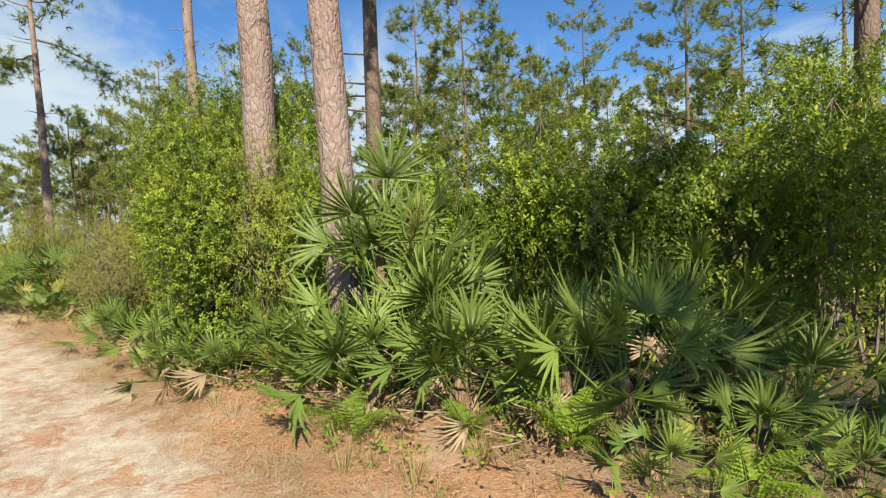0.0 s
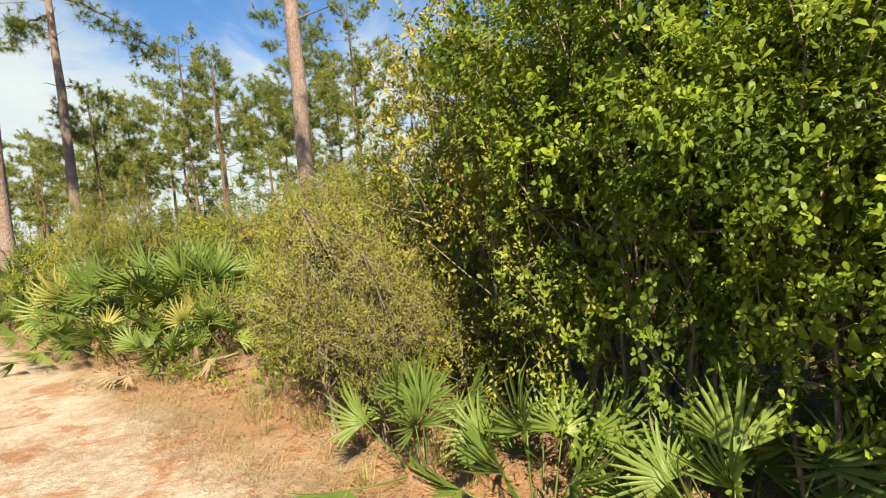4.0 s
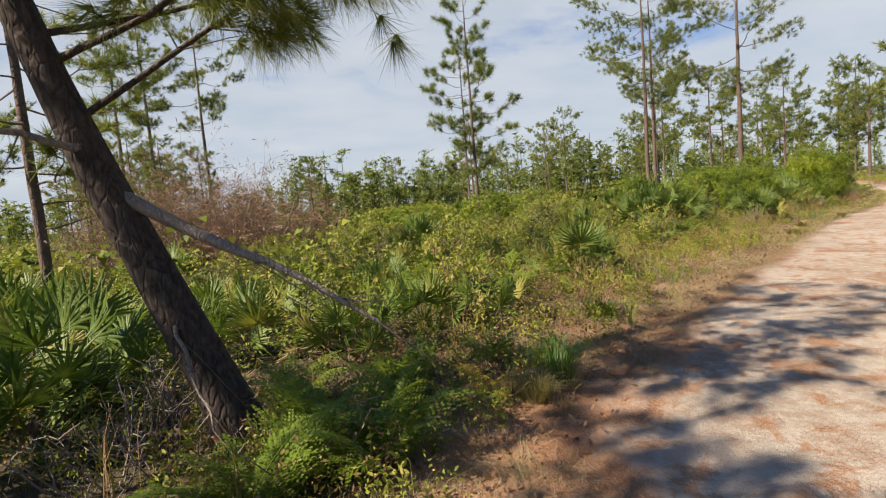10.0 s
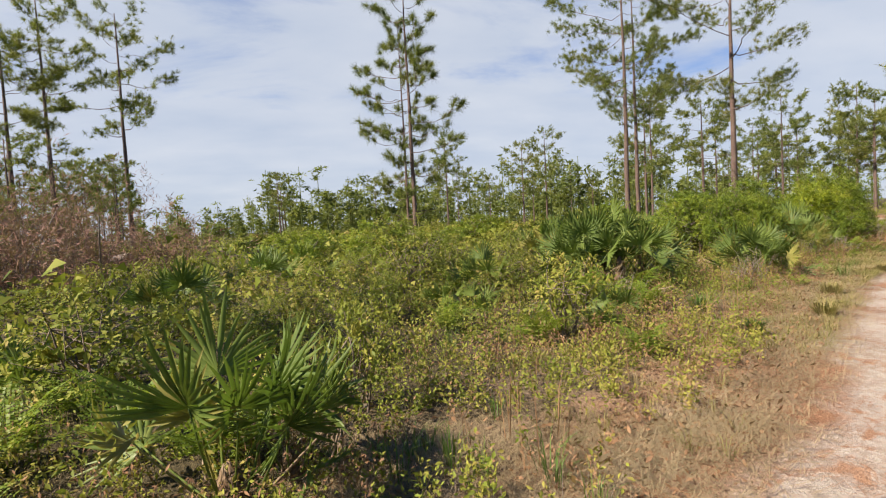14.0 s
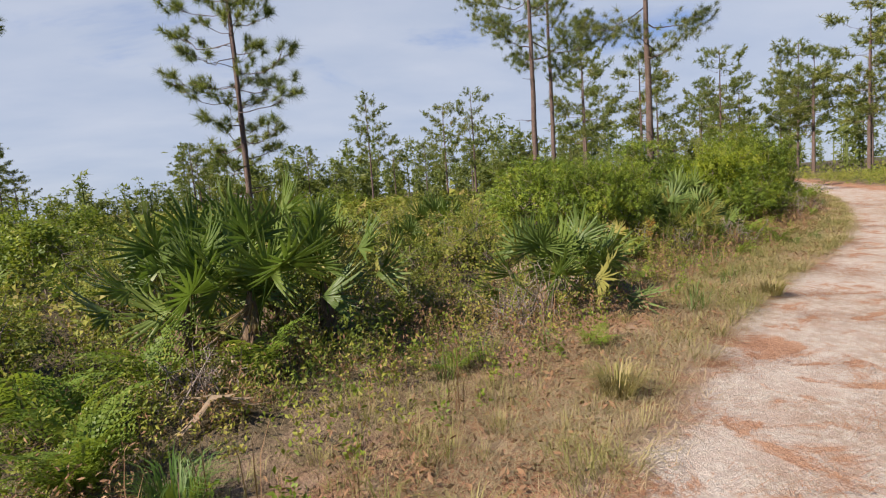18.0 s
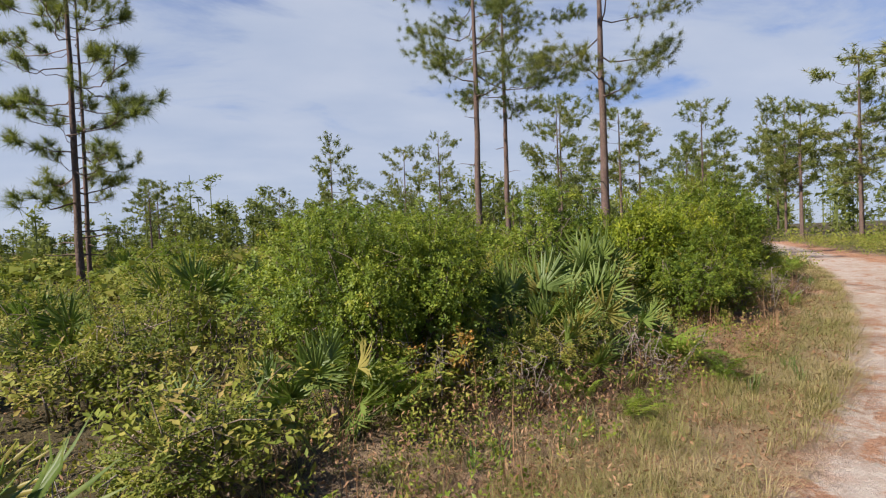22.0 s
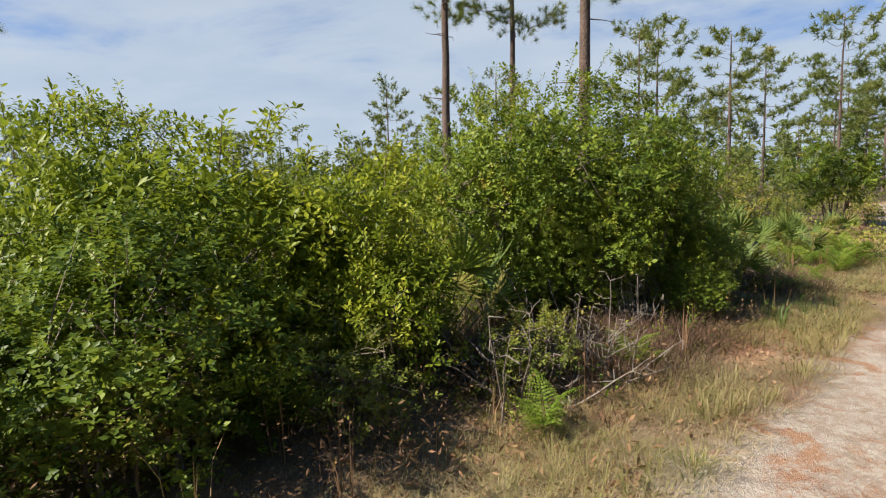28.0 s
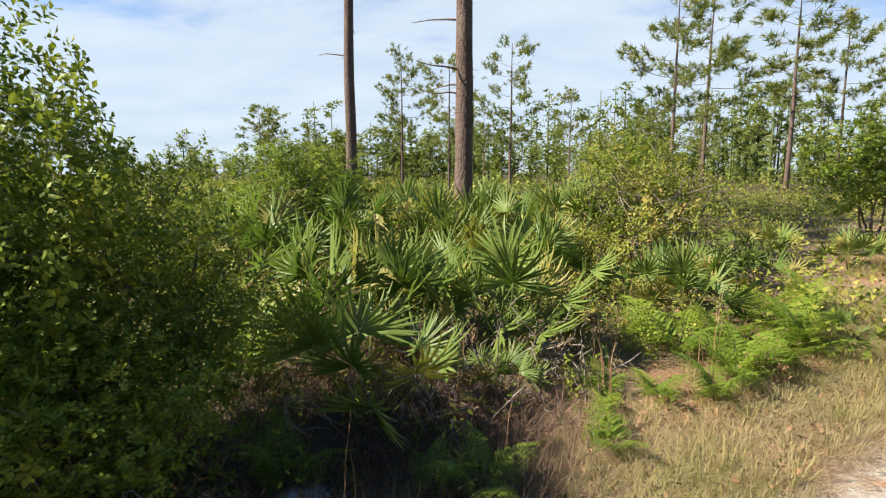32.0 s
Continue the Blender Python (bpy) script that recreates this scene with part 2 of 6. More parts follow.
def bark_material(name, dark, mid, light, plate=9.0, relief=0.014):
    k = Mat(name, 0.85, 0.15)
    o = k.coord("Object", (1, 1, 0.45))
    wob = k.n.new("ShaderNodeTexNoise")
    k.l.new(o, wob.inputs["Vector"])
    wob.inputs["Scale"].default_value, wob.inputs["Detail"].default_value = 9.0, 3.0
    v = k.mix(0.11, o, wob.outputs[1])
    edge = k.voronoi(v, plate * 2.3, "DISTANCE_TO_EDGE")
    cell = k.voronoi(v, plate * 2.3, "F1", "Color")
    grain = k.noise(k.coord("Object", (1, 1, 0.3)), 46.0, 5.0)
    big = k.noise(k.coord("Object"), 2.2, 4.0)
    c = k.mix(k.span(grain, 0.3, 0.7), mid, light)
    c = k.mix(0.3, c, k.mix(0.7, cell, light), "MULTIPLY")
    c = k.mix(k.math("MULTIPLY", k.span(big, 0.4, 0.7), 0.5), c, light)
    crack = k.math("MULTIPLY", k.span(edge, 0.0, 0.1, 1.0, 0.0), k.span(k.noise(o, 7.0, 3.0), 0.35, 0.6))
    c = k.mix(k.math("MULTIPLY", crack, 0.42), c, dark)
    k.color(c)
    h = k.math("ADD", k.span(edge, 0.0, 0.2), k.math("MULTIPLY", grain, 0.5))
    k.bump(h, 0.8, relief * 0.7)
    return k.m


BARK = bark_material("pine_bark", (0.095, 0.058, 0.05), (0.21, 0.145, 0.125), (0.33, 0.25, 0.225))
BARK_FAR = bark_material("grey_pine_bark", (0.05, 0.034, 0.03), (0.135, 0.09, 0.072), (0.215, 0.155, 0.125), 7.0)
BARK_DARK = bark_material("dark_bark", (0.018, 0.014, 0.013), (0.055, 0.042, 0.036), (0.13, 0.10, 0.085), 8.0)
DEADWOOD = bark_material("weathered_wood", (0.08, 0.06, 0.05), (0.24, 0.19, 0.16), (0.40, 0.34, 0.29), 14.0, 0.008)
TWIG = bark_material("twig_bark", (0.06, 0.045, 0.035), (0.16, 0.12, 0.09), (0.30, 0.25, 0.20), 20.0, 0.004)
STEM = bark_material("palmetto_stem_fibre", (0.05, 0.03, 0.02), (0.17, 0.11, 0.07), (0.30, 0.21, 0.14), 16.0, 0.02)

# the ground: pale shelly sand along the trail, rust-coloured needles at its edges, then dry litter
g = Mat("ground_sand_and_litter", 0.9, 0.12)
gp = g.position()
lat = g.n.new("ShaderNodeAttribute")
lat.attribute_name = "across"
wob = g.math("MULTIPLY_ADD", g.noise(gp, 0.9, 5.0, 0.6), 1.5, -0.75)
wob2 = g.math("MULTIPLY_ADD", g.noise(gp, 5.0, 4.0, 0.6), 0.5, -0.25)
far_off = g.math("ADD", g.math("ADD", lat.outputs["Fac"], wob), wob2)
shell = g.voronoi(gp, 120.0, "F1", "Color")
fine = g.noise(gp, 140.0, 3.0)
sand = g.mix(g.span(g.noise(gp, 9.0, 7.0, 0.72), 0.40, 0.60), (0.50, 0.435, 0.365), (0.37, 0.29, 0.225))
sand = g.mix(g.span(g.noise(gp, 55.0, 4.0, 0.7), 0.50, 0.66, 0.0, 0.5), sand, (0.24, 0.165, 0.125))
sand = g.mix(0.25, sand, g.mix(0.7, shell, (0.76, 0.69, 0.6)), "MULTIPLY")
chips = g.span(g.voronoi(gp, 70.0), 0.10, 0.2, 0.8, 0.0)
sand = g.mix(g.math("MULTIPLY", chips, g.span(g.noise(gp, 4.0, 3.0), 0.45, 0.6)), sand, (0.74, 0.69, 0.63))
strands = g.noise(g.coord("Object", (1.0, 3.0, 1.0)), 30.0, 5.0, 0.7, 1.5)
needles = g.mix(g.span(strands, 0.38, 0.62), (0.18, 0.078, 0.042), (0.45, 0.25, 0.145))
needles = g.mix(g.span(g.noise(gp, 3.0, 3.0), 0.4, 0.7, 0.0, 0.5), needles, (0.41, 0.235, 0.135))
litter = g.mix(g.span(strands, 0.38, 0.62), (0.085, 0.055, 0.036), (0.33, 0.235, 0.155))
litter = g.mix(g.span(g.noise(gp, 2.2, 4.0), 0.42, 0.6, 0.0, 0.7), litter, (0.08, 0.065, 0.034))
drift = g.span(g.noise(gp, 2.1, 8.0, 0.72, 0.8), 0.51, 0.60, 0.0, 0.88)
ruts = g.span(g.noise(g.coord("Object", (0.9, 0.9, 1.0)), 2.6, 7.0, 0.72, 1.2), 0.51, 0.58, 0.0, 0.42)
sand = g.mix(ruts, sand, (0.33, 0.21, 0.145))
pale = g.span(g.noise(gp, 0.55, 3.0), 0.42, 0.6, 0.0, 0.45)
sand = g.mix(pale, sand, (0.49, 0.43, 0.37))
floor_c = g.mix(drift, sand, needles)
mats = g.span(g.noise(gp, 1.7, 6.0, 0.65, 0.6), 0.36, 0.50, 0.6, 1.0)
floor_c = g.mix(g.math("MULTIPLY", g.span(far_off, 0.74, 1.15), mats), floor_c, needles)
floor_c = g.mix(g.span(far_off, 1.6, 2.5), floor_c, litter)
# dark humus beyond the verge, deepened to stand for shade between the plants
shaded_humus = g.mix(g.span(strands, 0.4, 0.7), (0.045, 0.038, 0.022), (0.16, 0.125, 0.065))
floor_c = g.mix(g.span(far_off, 2.5, 3.8), floor_c, shaded_humus)
g.color(floor_c)
gh = g.math("ADD", g.math("MULTIPLY", g.voronoi(gp, 120.0), 0.3), g.math("ADD", g.math("MULTIPLY", fine, 0.3), g.math("MULTIPLY", strands, 0.6)))
g.bump(g.math("ADD", gh, g.math("MULTIPLY", g.noise(gp, 14.0, 6.0, 0.7), 1.4)), 0.6, 0.03)
GROUND = g.m


ps = Mat("pale_dug_sand", 0.95, 0.1)
pp = ps.position()
ps.color(ps.mix(ps.span(ps.noise(pp, 40.0, 5.0), 0.35, 0.65), (0.46, 0.44, 0.41), (0.30, 0.28, 0.26)))
ps.bump(ps.noise(pp, 60.0, 5.0), 0.6, 0.02)
PALE_SAND = ps.m


# ---- mesh tools ----
def raw_mesh(name, verts, tris, material, smooth=False, tint=None):
    """A mesh from arrays of corners and triangles. tint: a number from 0 to 1 for each corner, by which leaves vary
    from sprig to sprig and darken, as shade, inside shrubs.
    """
    me = bpy.data.meshes.new(name)
    verts, tris = np.asarray(verts, np.float32), np.asarray(tris, np.int32)
    me.vertices.add(len(verts))
    me.vertices.foreach_set("co", verts.ravel())
    me.loops.add(tris.size)
    me.loops.foreach_set("vertex_index", tris.ravel())
    me.polygons.add(len(tris))
    me.polygons.foreach_set("loop_start", np.arange(0, tris.size, 3, dtype=np.int32))
    if smooth:
        me.polygons.foreach_set("use_smooth", np.ones(len(tris), bool))
    me.update(calc_edges=True)
    me.materials.append(material)
    if material.name in LEAFY:
        at = me.attributes.new("sprig", "FLOAT", "POINT")
        at.data.foreach_set("value", np.full(len(verts), 0.5, np.float32) if tint is None else np.asarray(tint, np.float32))
    return me


class Buf:
    """Gathers corners and triangles."""

    def __init__(self):
        self.v, self.f, self.n = [], [], 0

    def add(self, v, f):
        v = np.asarray(v, float).reshape(-1, 3)
        self.v.append(v)
        self.f.append(np.asarray(f, int).reshape(-1, 3) + self.n)
        self.n += len(v)

    def mesh(self, name, material, smooth=False):
        return raw_mesh(name, np.concatenate(self.v), np.concatenate(self.f), material, smooth)


def tube(buf, pts, radii, sides=6, rough=0.0, rng=None):
    """A tapering limb along points."""
    pts = np.asarray(pts, float)
    d = np.gradient(pts, axis=0)
    d /= np.linalg.norm(d, axis=1)[:, None] + 1e-9
    ref = np.where(abs(d[:, 2:3]) > 0.9, [[1.0, 0, 0]], [[0, 0, 1.0]])
    a = np.cross(d, ref)
    a /= np.linalg.norm(a, axis=1)[:, None] + 1e-9
    b = np.cross(d, a)
    ang = np.linspace(0, 2 * np.pi, sides, endpoint=False)
    rad = np.repeat(np.asarray(radii, float)[:, None], sides, 1)
    if rough and rng is not None:
        rad = rad * (1 + rough * rng.standard_normal(rad.shape))
    ring = pts[:, None] + rad[:, :, None] * (np.cos(ang)[None, :, None] * a[:, None] + np.sin(ang)[None, :, None] * b[:, None])
    k, n = len(pts), sides
    i, j = np.meshgrid(np.arange(k - 1), np.arange(n), indexing="ij")
    p, q = (i * n + j).ravel(), (i * n + (j + 1) % n).ravel()
    f = np.concatenate([np.stack([p, q, q + n], 1), np.stack([p, q + n, p + n], 1)])
    caps = [[(k - 1) * n, (k - 1) * n + m, (k - 1) * n + m + 1] for m in range(1, n - 1)]
    buf.add(ring.reshape(-1, 3), np.concatenate([f, np.array(caps, int).reshape(-1, 3)]))


def unit(v):
    return v / (np.linalg.norm(v, axis=-1, keepdims=True) + 1e-9)


def leaves(at, along, length, width, fold=0.25, rng=None, facing=None, blunt=False):
    """Folded pointed leaves: corners and triangles for arrays of places and directions."""
    n = len(at)
    along = unit(along)
    side = unit(np.cross(along, rng.standard_normal((n, 3)) if facing is None else facing))
    up = np.cross(side, along)
    length, width = np.broadcast_to(length, n)[:, None], np.broadcast_to(width, n)[:, None]
    if blunt:
        curl = up * length * rng.uniform(-0.18, 0.1, n)[:, None]
        low, high = at + along * length * 0.38, at + along * length * 0.8 + curl
        lift = up * width * fold
        v = np.stack([at, low + side * width * 0.4 + lift, high + side * width * 0.42 + lift, at + along * length + curl * 1.5, high - side * width * 0.42 + lift, low - side * width * 0.4 + lift], 1)
        base = np.arange(n)[:, None] * 6
        f = np.concatenate([base + [[0, 1, 5]], base + [[1, 2, 5]], base + [[2, 4, 5]], base + [[2, 3, 4]]], 0)
        return v.reshape(-1, 3), f
    mid = at + along * length * 0.55
    v = np.stack([at, mid + side * width / 2 + up * width * fold, at + along * length, mid - side * width / 2 + up * width * fold], 1)
    base = np.arange(n)[:, None] * 4
    f = np.concatenate([base + [[0, 1, 2]], base + [[0, 2, 3]]], 0)
    return v.reshape(-1, 3), f


def thing(name, label, category, x, y, z=0.0, turn=0.0, size=(1, 1, 1), group="", tilt=(0, 0)):
    """An empty at a thing's base, to which its parts are hung."""
    ob = new(name)
    ob.empty_display_size = 0.1
    ob.matrix_basis = pose(x, y, z, tilt[0], tilt[1], turn) @ Matrix.Diagonal((*size, 1))
    return tagged(ob, label, category, group)


def hang(name, me, parent, m=None, label=""):
    ob = new(name, me)
    ob.parent = parent
    if m is not None:
        ob.matrix_basis = m
    if label:
        ob["label"] = label
    return ob


# ---- plan ----
# the middle of the trail, which bends to the west at its far end
TRAIL = np.array([(4, -4), (0, 0), (-3.5, 3.5), (-9, 8.9), (-12.3, 11.4), (-14.6, 13.5), (-16.6, 16.4), (-19, 20), (-21.9, 24), (-24.2, 29.2), (-27, 33), (-30, 37), (-34, 41.6), (-38.5, 45.6), (-44, 51), (-56, 62)], float)
TRAIL[1:13] += (0.30, 0.26)


def resample(line, step):
    seg = np.linalg.norm(np.diff(line, axis=0), axis=1)
    s = np.concatenate([[0], np.cumsum(seg)])
    t = np.arange(0, s[-1], step)
    return np.stack([np.interp(t, s, line[:, k]) for k in (0, 1)], 1)


def soften(line):
    for _ in range(40):
        line[1:-1] = 0.5 * line[1:-1] + 0.25 * (line[:-2] + line[2:])
    return line


MIDDLE = soften(resample(TRAIL, 0.5))
TANGENT = unit(np.gradient(MIDDLE, axis=0))


def across(p):
    """Signed distance from the trail's middle: left of the walk is positive."""
    p = np.atleast_2d(np.asarray(p, float))[:, :2]
    out = np.empty(len(p))
    for k in range(0, len(p), 4000):
        q = p[k:k + 4000]
        d = q[:, None] - MIDDLE[None]
        i = np.argmin((d ** 2).sum(2), 1)
        w = d[np.arange(len(q)), i]
        t = TANGENT[i]
        side = t[:, 0] * w[:, 1] - t[:, 1] * w[:, 0]
        out[k:k + 4000] = np.sign(side) * np.linalg.norm(w, axis=1)
    return out


# ---- ground ----
AXIS = unit(np.array([-30.0, 36.5]))
CROSS = np.array([-AXIS[1], AXIS[0]])


def widening(p):
    """How much farther the sand reaches on the open side, growing along the walk."""
    return 0.36 * np.clip((p @ AXIS - 24) / 10, 0, 1)


def build_ground():
    u = np.concatenate([[-900, -300, -100, -40, -15], np.arange(-6, 62, 0.3), [66, 72, 80, 95, 120, 180, 300, 900]])
    fine = np.arange(-4.5, 5.6, 0.16)
    v = np.concatenate([[-900, -250, -90, -45, -25, -16, -11, -8, -6], fine, [6.5, 8, 10, 13, 17, 23, 32, 50, 90, 250, 900]])
    U, V = np.meshgrid(u, v, indexing="ij")
    xy = U[..., None] * AXIS + V[..., None] * CROSS
    flat = xy.reshape(-1, 2)
    a = across(flat)
    z = np.array([0.05 * noise.noise(Vector((p[0] * 0.7, p[1] * 0.7, 0))) + 0.02 * noise.noise(Vector((p[0] * 3, p[1] * 3, 5))) for p in flat])
    z = z * np.clip((abs(a) - 0.6) / 1.5, 0.15, 1.0) + 0.05 * np.clip((abs(a) - 1.2) / 1.0, 0, 1)
    z *= np.clip(1 - (abs(a) - 60) / 60, 0, 1)
    nu, nv = len(u), len(v)
    i, j = np.meshgrid(np.arange(nu - 1), np.arange(nv - 1), indexing="ij")
    p = (i * nv + j).ravel()
    f = np.concatenate([np.stack([p, p + 1, p + nv + 1], 1), np.stack([p, p + nv + 1, p + nv], 1)])
    f = f[:, ::-1]
    me = raw_mesh("ground", np.column_stack([flat, z]), f, GROUND, True)
    at = me.attributes.new("across", "FLOAT", "POINT")
    at.data.foreach_set("value", (np.abs(a) - widening(flat) * (a > 0)).astype(np.float32))
    ob = new("ground", me)
    return tagged(ob, "pale sandy trail with rust-coloured pine needles and dry litter", "ground", kind="structure")


ground = build_ground()


# ---- shrubs ----
def shrub_meshes(seed, h, w, tips, whorls, leaf, slim, material, upright=0.35, sprouts=6, twigs=0.4, single=False, blunt=False, ring=7):
    """A lobed crown of leafy twigs on a fan of stems, h high and w wide: foliage in whorls at the twigs' ends, and branchwork."""
    rng = np.random.default_rng(seed)
    wood = Buf()
    bumps = unit(rng.standard_normal((22, 3)) * [1, 1, 0.8] + [0, 0, 0.25])
    stems = []
    for k in range(5 if single else max(6, int(4 + 2 * w))):
        az = k * 2.4 + rng.uniform(-0.5, 0.5)
        out = np.array([np.cos(az), np.sin(az), 0])
        base = out * rng.uniform(0.02, 0.12) * w
        end = out * rng.uniform(0.1, 0.34) * w + np.array([0, 0, rng.uniform(0.45, 0.85) * h])
        t = np.linspace(0, 1, 6)[:, None]
        pts = base + (end - base) * t + np.array([0, 0, 0.12 * h]) * (t * (1 - t)) + rng.standard_normal((6, 3)) * 0.03 * h * t
        tube(wood, pts, np.linspace(0.009 + 0.006 * h, 0.003, 6), 3)
        stems.append(pts)
    at, axes, tint, small = [], [], [], []
    for k in range(tips):
        d = unit(rng.standard_normal(3))
        d[2] = abs(d[2]) if rng.random() < 0.55 else d[2]
        lump = 0.62 + 0.5 * np.exp(-((1 - bumps @ d) / 0.06)).max()
        if d[2] < 0:
            d[:2] = unit(d[:2]) * max(0.86, np.linalg.norm(d[:2]))
        rad = lump * (rng.uniform(0.86, 1.04) if rng.random() < 0.76 else rng.uniform(0.45, 0.85))
        c = np.array([0, 0, 0.48 * h]) + d * rad * np.array([w / 2, w / 2, h * (0.5 if d[2] > 0 else 0.42)])
        c[2] = max(c[2], rng.uniform(0.05, 0.16) * h)
        axis = unit(unit(d * [1, 1, 0.6]) + np.array([0, 0, upright]) + rng.standard_normal(3) * 0.3)
        span = rng.uniform(0.09, 0.16) * (0.5 * h + 0.5 * w)
        if rng.random() < twigs:
            foot = stems[rng.integers(len(stems))][rng.integers(2, 6)]
            t = np.linspace(0, 1, 3)[:, None]
            tube(wood, foot + (c - foot) * t + rng.standard_normal((3, 3)) * 0.03 * h * t * (1 - t) * 4, np.linspace(0.005 + 0.0015 * h, 0.002, 3), 3)
        n = max(2, int(whorls * rng.uniform(0.7, 1.3)))
        ways = unit(axis * 0.8 + rng.standard_normal((n, 3)) * 0.6 + [0, 0, 0.1])
        at.append(c - axis * span * 0.7 + ways * span * rng.uniform(0.35, 1.0, n)[:, None])
        axes.append(unit(ways + [0, 0, 0.35]))
        tint.append(np.clip(rng.uniform(0.15, 0.85) + rng.normal(0, 0.16, n), 0, 1))
        small.append(np.ones(n))
    for k in range(sprouts):
        az, rr = rng.uniform(0, 2 * np.pi), rng.uniform(0.05, 0.4) * w
        foot = np.array([np.cos(az) * rr, np.sin(az) * rr, (0.9 - 0.9 * (rr / w) ** 2) * h])
        lean = np.array([np.cos(az), np.sin(az), 0]) * rng.uniform(0.0, 0.5) + rng.standard_normal(3) * [0.2, 0.2, 0] + [0, 0, 1.0]
        reach = rng.uniform(0.05, 0.19) * h
        t = np.linspace(0, 1, 5)[:, None]
        pts = foot + lean * reach * t + np.array([np.cos(az), np.sin(az), -0.5]) * 0.2 * reach * t ** 2
        tube(wood, pts, np.linspace(0.004, 0.0015, 5), 3)
        n = max(3, int(whorls * 0.9))
        f = np.linspace(0.1, 1.0, n)
        at.append(np.stack([np.interp(f, t[:, 0], pts[:, i]) for i in range(3)], 1) + rng.standard_normal((n, 3)) * 0.012)
        axes.append(unit(unit(lean) + rng.standard_normal((n, 3)) * 0.5))
        tint.append(np.clip(rng.uniform(0.4, 0.9) + rng.normal(0, 0.1, n), 0, 1))
        small.append(np.full(n, 0.8))
    at, axes, tint, small = np.concatenate(at), np.concatenate(axes), np.concatenate(tint), np.concatenate(small)
    i = np.repeat(np.arange(len(at)), ring)
    m = len(i)
    a = unit(np.cross(axes, rng.standard_normal((len(at), 3))))
    b = np.cross(axes, a)
    turn = np.tile(np.arange(ring), len(at)) * 2.4 + np.repeat(rng.uniform(0, 6.28, len(at)), ring)
    radial = a[i] * np.cos(turn)[:, None] + b[i] * np.sin(turn)[:, None]
    rise = np.tile(np.linspace(-0.2, 0.9, ring), len(at))[:, None]
    way = radial + axes[i] * (0.25 + 0.5 * rise) + rng.standard_normal((m, 3)) * 0.22
    face = axes[i] + [0, 0, 0.45] + rng.standard_normal((m, 3)) * 0.3
    size = small[i]
    pos = at[i] + axes[i] * leaf * (rise * 0.9 - 0.4) + radial * leaf * 0.12
    shade = tint[i]
    # inner filler leaves, tinted darker to put shade into the crown's hollows
    n = tips * 2
    d = unit(rng.standard_normal((n, 3)))
    d[:, :2] = np.where(d[:, 2:] < 0, unit(d[:, :2]) * 0.9, d[:, :2])
    pos = np.concatenate([pos, np.array([0, 0, 0.47 * h]) + d * rng.uniform(0.3, 0.58, n)[:, None] * np.array([w / 2, w / 2, 0.42 * h])])
    way, face = np.concatenate([way, rng.standard_normal((n, 3))]), np.concatenate([face, d + rng.standard_normal((n, 3)) * 0.4])
    size, shade = np.concatenate([size, np.full(n, max(1.0, 0.075 / leaf))]), np.concatenate([shade, np.full(n, 0.2)])
    pos[:, 2] = np.maximum(pos[:, 2], 0.03)
    n = len(pos)
    ln = leaf * rng.uniform(0.65, 1.25, n) * size
    v, f = leaves(pos, way, ln, ln * slim, 0.18, rng, face, blunt)
    corners = 6 if blunt else 4
    if single:
        v = v.reshape(-1, 4, 3)
        v[:, 1] += (v[:, 0] - v[:, 2]) * 0.45
        v[:, 3] += (v[:, 0] - v[:, 2]) * 0.45
        v = v[:, 1:].reshape(-1, 3)
        f = np.arange(3 * n).reshape(-1, 3)
        corners = 3
    return raw_mesh("foliage", v, f, material, False, np.repeat(shade, corners)), wood.mesh("branchwork", TWIG)


